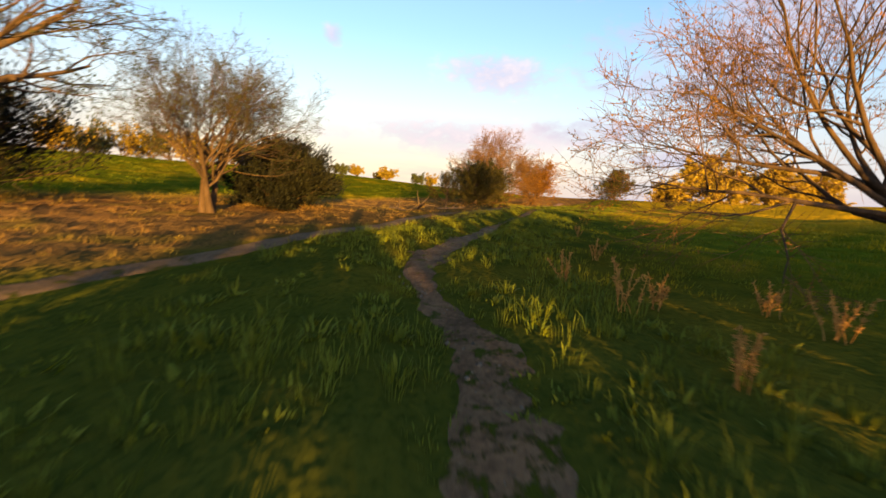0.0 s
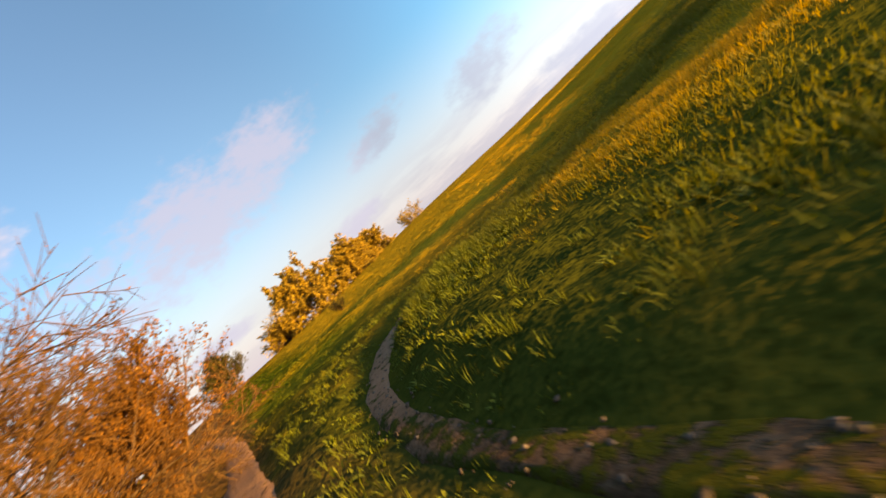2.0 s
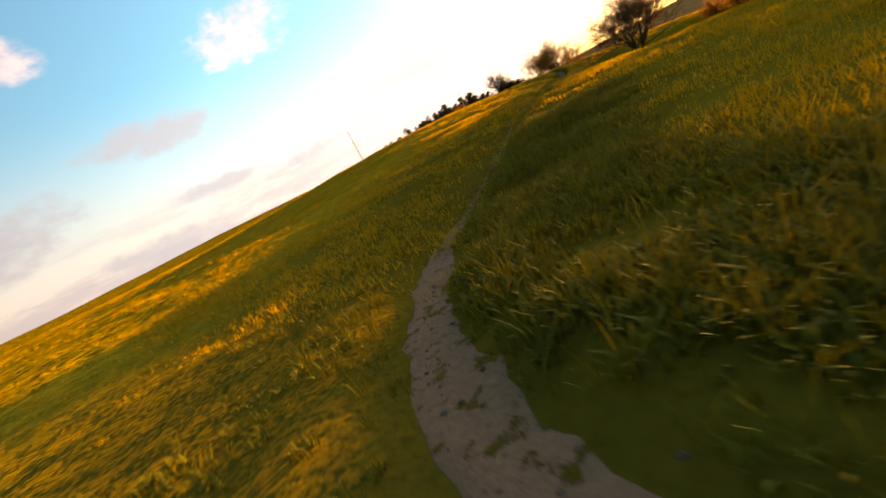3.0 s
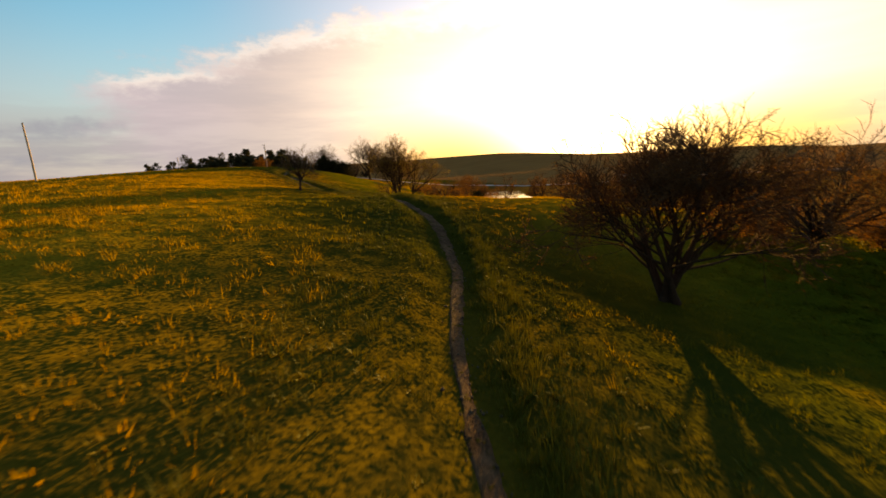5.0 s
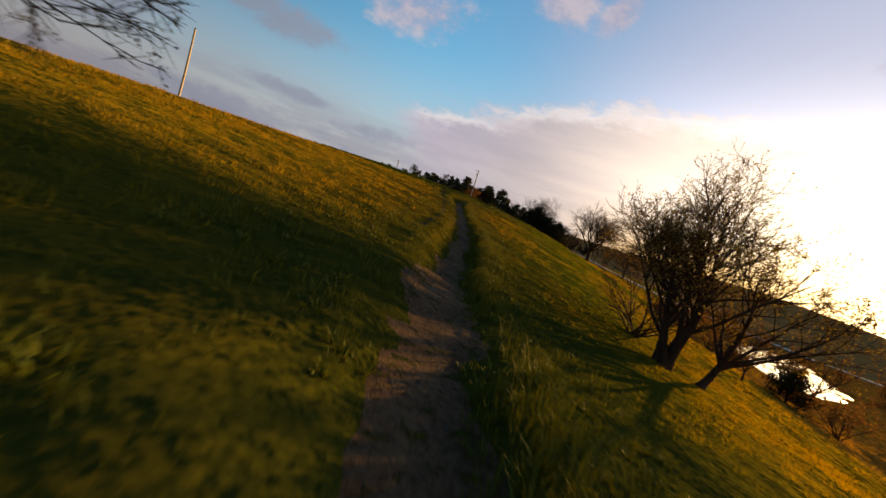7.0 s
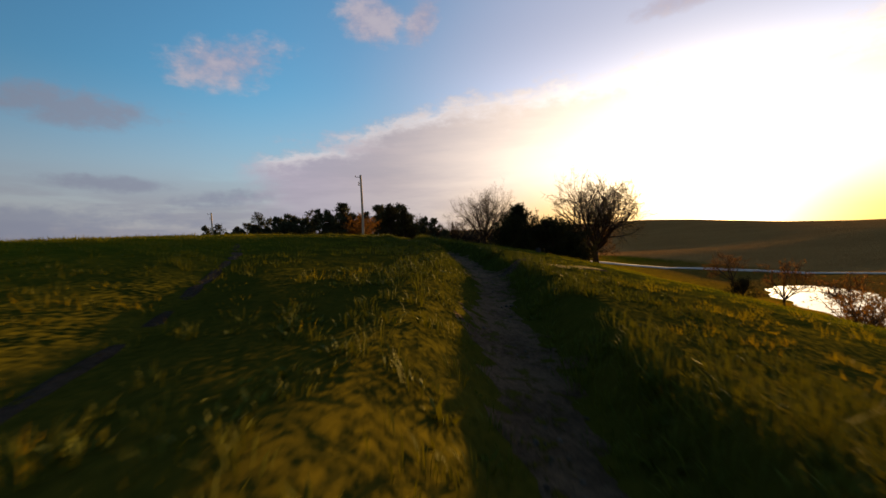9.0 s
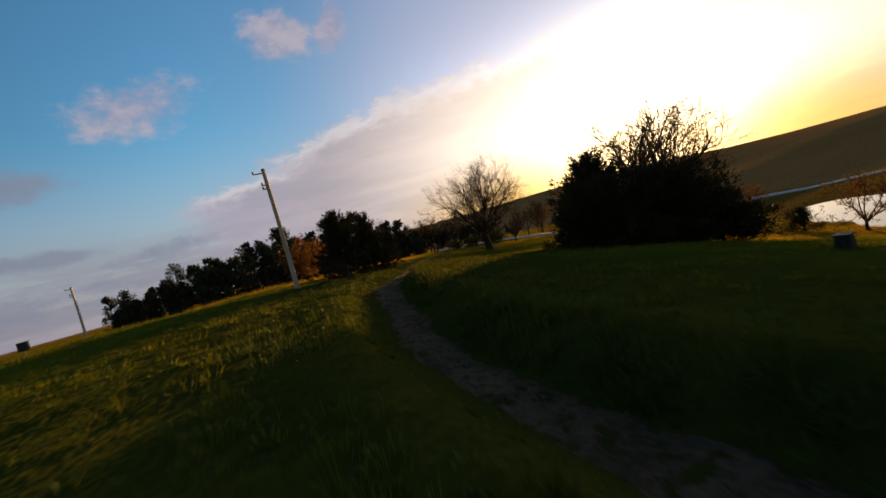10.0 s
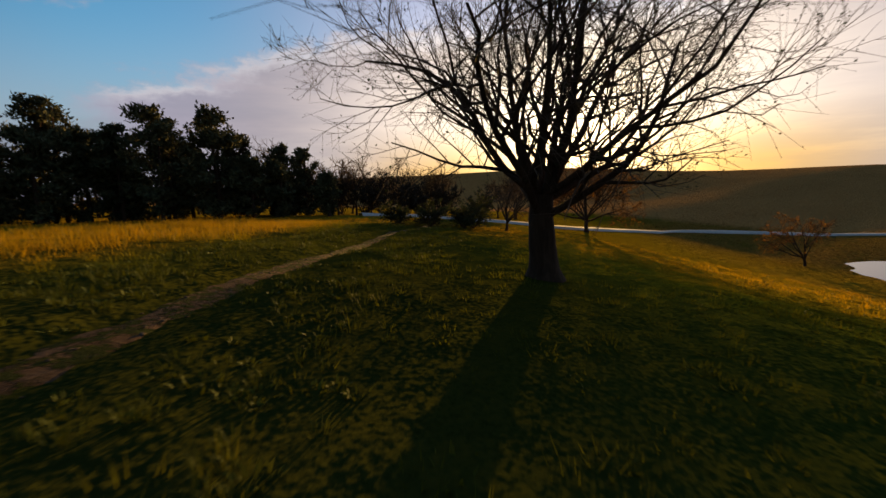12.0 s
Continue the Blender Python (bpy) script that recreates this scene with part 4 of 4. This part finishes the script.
bare_tree(24.5, 129.3, 10.9, 3707, "wide-spreading bare oak with crooked limbs", "oak_tree", trunk=0.42, trunk_len=0.26, limbs=14, kids=(8, 7, 6), angle=60, up=0.07, jitter=0.2, lift=0.34, twig_r=0.012, leaf=M_YOUNG, leaves=9000, leaf_size=0.08)
bare_tree(14.4, 139.4, 8.4, 8282, "great dome-crowned bare tree with budding twigs", "great_tree", trunk=0.36, trunk_len=0.25, limbs=14, kids=(9, 8, 7), angle=50, up=0.06, jitter=0.20, thick=0.35, lift=0.10, fan=0.42, f0=0.2, lean=(0.05, 0.03), leaf=M_NEWLEAF, leaves=9000, leaf_size=0.045, twig_r=0.0042)
bare_tree(56.0, 168.3, 10.9, 119, "broad budding tree standing before the road", trunk=0.3, trunk_len=0.2, limbs=13, kids=(7, 6, 5), angle=56, fan=0.4, twig_r=0.018, twig=M_TWIG, leaf=M_BUD, leaves=9000, leaf_size=0.16)
bare_tree(30.5, 157.5, 4.6, 120, "small dark bare tree before the road", trunk=0.13, limbs=8, kids=(5, 5, 4), angle=50, twig_r=0.012)
shrub(-0.4, 153.5, 4.2, 2.2, 121, "russet-leaved bush before the pine wood", M_BUD, leaves=9000, size=0.14)
WOOD = random.Random(9)
for k in range(50):
    u = k / 51
    pine(-24 + 48 * u + WOOD.uniform(-1.2, 1.2), 178 + 5 * (1 - u) + WOOD.uniform(-4, 5), 9.3 * (0.42 + 0.58 * float(smooth(np.array(u), 0.0, 0.5)) - 0.28 * float(smooth(np.array(u), 0.66, 1.0))) * WOOD.uniform(0.66, 1.16), 200 + k, "tall dark pine at the edge of a wood", "pines of the wood")
for k in range(22):
    u = k / 21
    pine(-30 + 46 * u + WOOD.uniform(-1.5, 1.5), 203 + 6 * (1 - u) + WOOD.uniform(-8, 6), (11.2 - 4.4 * max(0.0, 0.5 - u) * 2 - 2.2 * max(0.0, u - 0.5) * 2) * WOOD.uniform(0.75, 1.1), 260 + k, "tall dark pine deeper in the wood", "pines of the wood", 1400)
for k in range(14):
    h = WOOD.uniform(4.5, 6.2) - 0.18 * k
    shrub(14 + k * 2.3 + WOOD.uniform(-1, 1), 189 - 0.7 * k + WOOD.uniform(-3, 3), h, h * 0.5, 340 + k, "dense dark brush at the edge of a wood", M_TWIG_DARK, "brush", 2200, 0.26, "brush at the edge of the wood", dense=(4, 3))
for k in range(18):
    x, y = 16 + k * 2.5 + WOOD.uniform(-1, 1), 184 + WOOD.uniform(-4, 8)
    bare_tree(x, y, WOOD.uniform(5.5, 8), 300 + k, "bare tree at the edge of a wood", trunk=0.15, limbs=6, kids=(4, 4, 4), twig=M_TWIG, twig_r=0.026, group="bare trees of the wood")


# ======== poles ========
def pole(x, y, top, arm, label):
    e = thing("utility_pole", x, y, label, "pole", sink=0.2)
    h = top - e.location.z
    z = np.linspace(0, h, 12)
    l = np.stack([0.03 * np.sin(z * 0.5), 0 * z, z], 1)[None]
    v, f = tubes(l, np.linspace(0.125, 0.09, 12)[None], 14)
    mesh_object("pole_shaft", v, f, M_POLE, e)
    bm = bmesh.new()
    bmesh.ops.create_cone(bm, cap_ends=True, segments=14, radius1=0.115, radius2=0.05, depth=0.08, matrix=pose(0.03 * math.sin(h * 0.5), 0, h + 0.03))
    me = bpy.data.meshes.new("pole_cap")
    bm.to_mesh(me)
    bm.free()
    me.materials.append(M_IRON)
    new("pole_cap", me).parent = e
    if arm:
        for dz, ln in ((-0.15, 0.5), (-0.75, 0.22), (-0.95, 0.22)):
            bm = bmesh.new()
            bmesh.ops.create_cube(bm, size=1, matrix=Matrix.Translation((-ln / 2, 0, h + dz)) @ Matrix.Diagonal((ln, 0.05, 0.05, 1)))
            bmesh.ops.bevel(bm, geom=bm.edges[:], offset=0.008, segments=1, affect="EDGES")
            bmesh.ops.create_cone(bm, cap_ends=True, segments=10, radius1=0.05, radius2=0.03, depth=0.14, matrix=pose(-ln, 0, h + dz + 0.08))
            me = bpy.data.meshes.new("bracket")
            bm.to_mesh(me)
            bm.free()
            me.materials.append(M_IRON)
            new("bracket", me).parent = e
    return e


pole(-41.6, 88.6, 11.2, False, "bare weathered wooden pole on the hill crest")
pole(-22.0, 159.8, 10.4, True, "weathered wooden pole with brackets on the hill")
pole(-4.4, 127.8, 11.2, True, "weathered wooden pole with iron brackets beside cedars")

# ======== fence, box, logs and weeds ========
def solid(name, size, at, mat, parent, bevel=0.01, turn=0.0):
    bm = bmesh.new()
    bmesh.ops.create_cube(bm, size=1, matrix=pose(*at, 0, 0, turn) @ Matrix.Diagonal((*size, 1)))
    bmesh.ops.bevel(bm, geom=bm.edges[:], offset=bevel, segments=2, affect="EDGES")
    me = bpy.data.meshes.new(name)
    bm.to_mesh(me)
    bm.free()
    me.materials.append(mat)
    ob = new(name, me)
    ob.parent = parent
    return ob


for x, y, h in ((-38.5, 148.4, 1.2), (-34.5, 150.4, 1.25), (-30.1, 152.3, 1.45), (-26.9, 153.4, 1.1)):
    post = thing("fence_post", x, y, "weathered wooden fence post on the hill crest", "post", "fence on the crest", 0.2)
    z = np.linspace(0, h + 0.2, 5)
    mesh_object("post_shaft", *tubes(np.stack([0.04 * z, 0.02 * z, z], 1)[None], np.linspace(0.085, 0.075, 5)[None], 9), M_POLE, post)
    solid("post_cap", (0.17, 0.17, 0.03), (0.04 * (h + 0.2), 0.02 * (h + 0.2), h + 0.21), M_LOG, post)
box = thing("meter_box", -24.6, 154.1, "dark metal box on a post by the pole", "box", sink=0.2)
solid("box_post", (0.09, 0.09, 0.8), (0, 0, 0.4), M_POLE, box)
solid("box_body", (0.75, 0.35, 0.75), (0, 0, 1.15), M_IRON, box, 0.03)
solid("box_lid", (0.8, 0.4, 0.05), (0, 0, 1.555), M_IRON, box)
bin_box = thing("valve_box", 3.0, 109.3, "small dark box low in the grass", "box", sink=0.03)
solid("box_body", (0.24, 0.24, 0.26), (0, 0, 0.13), M_IRON, bin_box, 0.02)
solid("box_lid", (0.27, 0.27, 0.04), (0, 0, 0.285), M_IRON, bin_box)


def shed(x, y, turn, label):
    """A low farm shed: plank walls, a pitched roof, a door and a window."""
    e = thing("farm_shed", x, y, label, "shed", sink=0.3)
    e.rotation_euler = (0, 0, turn)
    for sy in (-3.4, 3.4):
        solid("wall", (11.0, 0.2, 3.2), (0, sy, 1.6), M_SHED, e)
    for sx in (-5.4, 5.4):
        solid("end_wall", (0.2, 6.6, 3.2), (sx, 0, 1.6), M_SHED, e)
        bm = bmesh.new()
        a = [bm.verts.new((sx + dx, yy, zz)) for dx in (-0.1, 0.1) for yy, zz in ((-3.4, 3.2), (3.4, 3.2), (0, 5.2))]
        for f in ((0, 1, 2), (5, 4, 3), (0, 3, 4, 1), (1, 4, 5, 2), (2, 5, 3, 0)):
            bm.faces.new([a[k] for k in f])
        me = bpy.data.meshes.new("gable")
        bm.to_mesh(me)
        bm.free()
        me.materials.append(M_SHED)
        new("gable", me).parent = e
    for side in (-1, 1):
        roof = solid("roof", (11.8, 4.2, 0.12), (0, 0, 0), M_ROOF, e)
        roof.matrix_local = Matrix.Translation((0, side * 1.85, 4.22)) @ Matrix.Rotation(-side * math.atan2(2.0, 3.4), 4, "X")
    solid("door", (2.4, 0.08, 2.5), (-2.2, -3.53, 1.25), M_ROOF, e)
    solid("window", (1.2, 0.06, 0.9), (2.6, -3.52, 1.9), M_IRON, e)
    return e


shed(150, 125, 0.5, "low pale farm shed far across the valley")


def log(x, y, length, radius, turn, seed, label):
    """A dead branch lying in the grass, with a few broken stubs."""
    rng = np.random.default_rng(seed)
    e = thing("dead_log", x, y, label, "log", "", 0.0)
    d = np.array([[math.cos(turn), math.sin(turn), 0.04]])
    l0, r0 = stretch(rng, np.array([[0, 0, radius * 0.7]]), d, np.array([length]), np.array([radius]), 8, 0.07, 0.0, 0.55)
    l0[..., 2] = np.maximum(l0[..., 2], radius * 0.5)
    mesh_object("trunk", *tubes(l0, r0, 9), M_LOG, e)
    a, b, c, r = spawn(rng, l0, r0, np.array([length]), 5, 0.2, 50, 0.4, 0.5)
    b[:, 2] = np.abs(b[:, 2]) * 0.7
    l1, r1 = stretch(rng, a, b, c, r, 4, 0.12, 0.03, 0.3)
    for k in range(len(l1)):
        mesh_object("stub", *tubes(l1[k : k + 1], r1[k : k + 1], 6), M_LOG, e)
    return e


log(-20.6, -23.3, 2.6, 0.09, 0.4, 1, "grey dead branch lying on dead grass")
log(-22.4, -23.0, 1.8, 0.07, 2.3, 2, "grey dead branch lying on dead grass")
log(-18.6, -24.0, 2.0, 0.06, 1.2, 3, "thin dead branch lying on dead grass")
log(-1.4, 137.6, 1.2, 0.07, 0.2, 4, "pale fallen log lit by the low sun")
log(-0.4, 152.0, 1.6, 0.06, 0.9, 5, "pale dead branch under a russet bush")


def weed(x, y, h, seed, stems=7):
    """Last year's stalks, dry and orange, with ragged seed heads."""
    rng = np.random.default_rng(seed)
    e = thing("dry_weed", x, y, "dry orange weed stalks standing in green grass", "weed", "dry weeds by the footpath", 0.02)
    d = rng.normal(0, 0.22, (stems, 3)) + np.array([0, 0, 1.0])
    ln = h * rng.uniform(0.6, 1.1, stems)
    l0, r0 = stretch(rng, rng.normal(0, 0.06, (stems, 3)) * np.array([1, 1, 0]), d, ln, np.full(stems, 0.006), 5, 0.08, 0.0, 0.5)
    for k in range(stems):
        stem = mesh_object("stalk", *tubes(l0[k : k + 1], r0[k : k + 1], 5), M_STRAW, e)
        n = 46
        u = rng.uniform(1.5, 5.0, n)
        i = np.minimum(u.astype(int), 4)
        w = (u - i)[:, None]
        q = l0[k, i] * (1 - w) + l0[k, i + 1] * w
        tagged(mesh_object("seed_head", *petals(rng, q, rng.normal(0, 1, (n, 3)) + np.array([0, 0, 0.8]), 0.05, 0.008), M_STRAW, stem, smooth_shade=False), kind="stuff")
    return e


for k, (x, y, h) in enumerate(((-5.5, -12.3, 0.75), (-5.9, -12.0, 0.6), (-6.8, -13.3, 0.6), (-5.4, -10.2, 0.6), (-6.2, -10.6, 0.5), (-3.6, -11.4, 0.55), (-9.4, -13.0, 0.5), (-15.2, -14.0, 0.5))):
    weed(x, y, h, 600 + k)
for k, (x, y, h) in enumerate(((21.0, 158.5, 1.3), (23.2, 157.6, 1.6), (25.4, 156.6, 1.5), (27.4, 158.0, 2.0))):
    shrub(x, y, h, h * 0.9, 620 + k, "low dark hedge bush at the path's crest", M_NEWLEAF, "hedge_bush", 3000, 0.12, "hedge at the crest")

# ======== pond ========
th = np.linspace(0, 2 * np.pi, 73)[:-1]
rr = 1 + 0.10 * np.sin(3 * th) + 0.06 * np.sin(7 * th + 1)
pu, pw = 33 * rr * np.cos(th), 10 * rr * np.sin(th)
ringv = np.stack([72 + 0.62 * pu + 0.78 * pw, 124 + 0.78 * pu - 0.62 * pw, np.full(72, POND_Z)], 1)
pv = np.vstack([[[72, 124, POND_Z]], ringv])
pf = np.array([[0, 1 + (k + 1) % 72, 1 + k] for k in range(72)])
tagged(mesh_object("water", pv, pf, M_WATER), "still pond mirroring the evening sky", "pond", kind="structure")


# ======== stones and clods on the footpath ========
def pebbles(count, seed):
    rng = np.random.default_rng(seed)
    k = rng.integers(0, len(TRAIL) - 1, count)
    u = rng.random((count, 1))
    p = TRAIL[k] * (1 - u) + TRAIL[k + 1] * u + rng.normal(0, 0.15, (count, 2))
    z = ground_z(p[:, 0], p[:, 1]) + 0.03
    size = 0.008 + 0.03 * rng.random(count) ** 3
    corner = np.array([[1, 0, 0], [-1, 0, 0], [0, 1, 0], [0, -1, 0], [0, 0, 0.7], [0, 0, -0.7]], float)
    v = np.concatenate([p, z[:, None]], 1)[:, None] + corner[None] * size[:, None, None] * rng.uniform(0.6, 1.4, (count, 6, 3)) + rng.normal(0, 0.15, (count, 6, 3)) * size[:, None, None]
    face = np.array([[0, 2, 4], [2, 1, 4], [1, 3, 4], [3, 0, 4], [2, 0, 5], [1, 2, 5], [3, 1, 5], [0, 3, 5]])
    f = (np.arange(count)[:, None, None] * 6 + face[None]).reshape(-1, 3)
    return tagged(mesh_object("pebbles", v.reshape(-1, 3), f, M_STONE, smooth_shade=False), "scattered stones and clods on the footpath", "stones", kind="stuff")


pebbles(6000, 8)

# ======== grass ========
def grass(name, tufts, per, reach, low, high, width, size, seed, label, line=TRAIL, inner=0.40, power=1.6, bent=True, herbs=0.0, mat=M_BLADE, sides=(-1, 1)):
    """Tussocks of blades that spread from their roots, thinning out away from a line; some tussocks are low broad-leaved herbs."""
    rng = np.random.default_rng(seed)
    k = rng.integers(0, len(line) - 1, tufts)
    u = rng.random((tufts, 1))
    p = line[k] * (1 - u) + line[k + 1] * u
    d = unit(line[k + 1] - line[k])
    side = np.stack([-d[:, 1], d[:, 0]], 1)
    off = (inner * rng.uniform(0.6, 1.1, tufts) + reach * rng.random(tufts) ** power) * rng.choice(sides, tufts)
    p = p + side * off[:, None] + rng.normal(0, 0.25, (tufts, 2)) * np.minimum(np.abs(off), 1)[:, None]
    near = distance_to(line, p[:, 0], p[:, 1])
    overgrown = 1 - 0.8 * smooth(-p[:, 1], 6, 10) * np.maximum(smooth(p[:, 0], -24.5, -23) * smooth(-p[:, 0], 17, 19), 0.6 * smooth(p[:, 0], -34, -32.5) * smooth(-p[:, 0], 27.5, 28.5))
    lumps = 0.5 + 0.5 * wave(p[:, 0] + 0.3 * p[:, 1], p[:, 1], 0.9, 3)
    keep = (near > inner * overgrown * rng.uniform(0.7, 1.2, tufts)) & (distance_to(TRACK, p[:, 0], p[:, 1]) > 0.55) & (distance_to(BYPATH, p[:, 0], p[:, 1]) > 0.45) & (lumps > 0.55 * rng.random(tufts))
    p, near, lumps = p[keep], near[keep], lumps[keep]
    tufts = len(p)
    lush = 1 + (0.4 if bent else 0.0) * smooth(-p[:, 1], 4, 11) * smooth(p[:, 0], -33, -27)
    tall = lush * (low + (high - low) * (0.45 * lumps + 0.55 * rng.random(tufts) ** 1.5)) * (0.45 + 0.55 * smooth(near, 0.1, 0.9))
    herb = rng.random(tufts) < herbs
    girth = size * rng.uniform(0.5, 1.5, tufts)
    n = tufts * per
    own = np.repeat(np.arange(tufts), per)
    th = rng.random(n) * 6.283
    r = np.sqrt(rng.random(n)) * girth[own]
    lean = np.stack([np.cos(th), np.sin(th), 0 * th], 1)
    q = p[own] + lean[:, :2] * r[:, None]
    h = tall[own] * rng.uniform(0.5, 1.2, n) * (1.1 - 0.4 * r / girth[own]) * np.where(herb[own], 0.55, 1.0)
    bend = h * rng.uniform(0.1, 0.8, n) * np.where(herb[own], 1.6, 1.0)
    w = width * rng.uniform(0.6, 1.4, n) * np.where(herb[own], 3.2, 1.0)
    root = np.stack([q[:, 0], q[:, 1], ground_z(q[:, 0], q[:, 1]) - 0.015], 1)
    face = th + rng.normal(0, 0.6, n)
    sx = np.stack([-np.sin(face) * w, np.cos(face) * w, 0 * w], 1)
    upward = np.array([0, 0, 1.0])
    tip = root + lean * bend[:, None] + upward * h[:, None]
    if bent:
        mid = root + lean * (bend * 0.3)[:, None] + upward * (h * 0.6)[:, None]
        v = np.stack([root - sx * 0.6, root + sx * 0.6, mid + sx, tip, mid - sx], 1).reshape(-1, 3)
        b = np.arange(n)[:, None] * 5
        f = np.concatenate([b + np.array([[0, 1, 2]]), b + np.array([[0, 2, 4]]), b + np.array([[4, 2, 3]])], 0)
    else:
        v = np.stack([root - sx, root + sx, tip], 1).reshape(-1, 3)
        f = np.arange(3 * n).reshape(n, 3)
    return tagged(mesh_object(name, v, f, mat, smooth_shade=False), label, "grass", kind="stuff")


grass("grass", 17000, 15, 2.6, 0.08, 0.27, 0.0045, 0.13, 1, "lush green grass along the footpath", power=1.1, inner=0.30, herbs=0.28, mat=M_LUSH)
grass("meadow_grass", 32000, 15, 13.0, 0.06, 0.24, 0.007, 0.20, 2, "rough meadow grass with straw blades", power=0.85, inner=2.2, bent=False, herbs=0.15)
grass("hill_grass", 30000, 12, 50.0, 0.10, 0.26, 0.022, 0.42, 3, "long meadow grass over the hillside", power=0.9, inner=12.0, bent=False)
grass("dry_grass", 2500, 14, 5.0, 0.25, 0.55, 0.010, 0.25, 4, "tall straw-coloured grass before the pine wood", line=curve([(-10, 141), (3, 149.5), (15, 160)]), power=1.0, inner=0.05, bent=False)
north_path = TRAIL[(TRAIL[:, 1] > -3) & (TRAIL[:, 1] < 122)]
grass("verge_grass", 3200, 15, 0.7, 0.20, 0.42, 0.005, 0.11, 5, "tall dark grass on the verge of the footpath", line=north_path, power=1.0, inner=0.42, herbs=0.1, mat=M_LUSH, sides=(-1,))
bend_path = TRAIL[(TRAIL[:, 0] < -34) & (TRAIL[:, 1] > -17.5) & (TRAIL[:, 1] < 2)]
grass("verge_grass", 6500, 15, 3.4, 0.16, 0.40, 0.006, 0.16, 6, "dense leafy grass inside the bend of the footpath", line=bend_path, power=0.9, inner=0.48, herbs=0.55, mat=M_LUSH, sides=(-1,))
slope_line = curve([(-22, -9), (-28, -4), (-33, 1), (-42, 8)])
grass("slope_grass", 12000, 9, 11.0, 0.08, 0.22, 0.016, 0.30, 7, "short golden grass on the open hillside", line=slope_line, power=0.8, inner=0.0, bent=False)
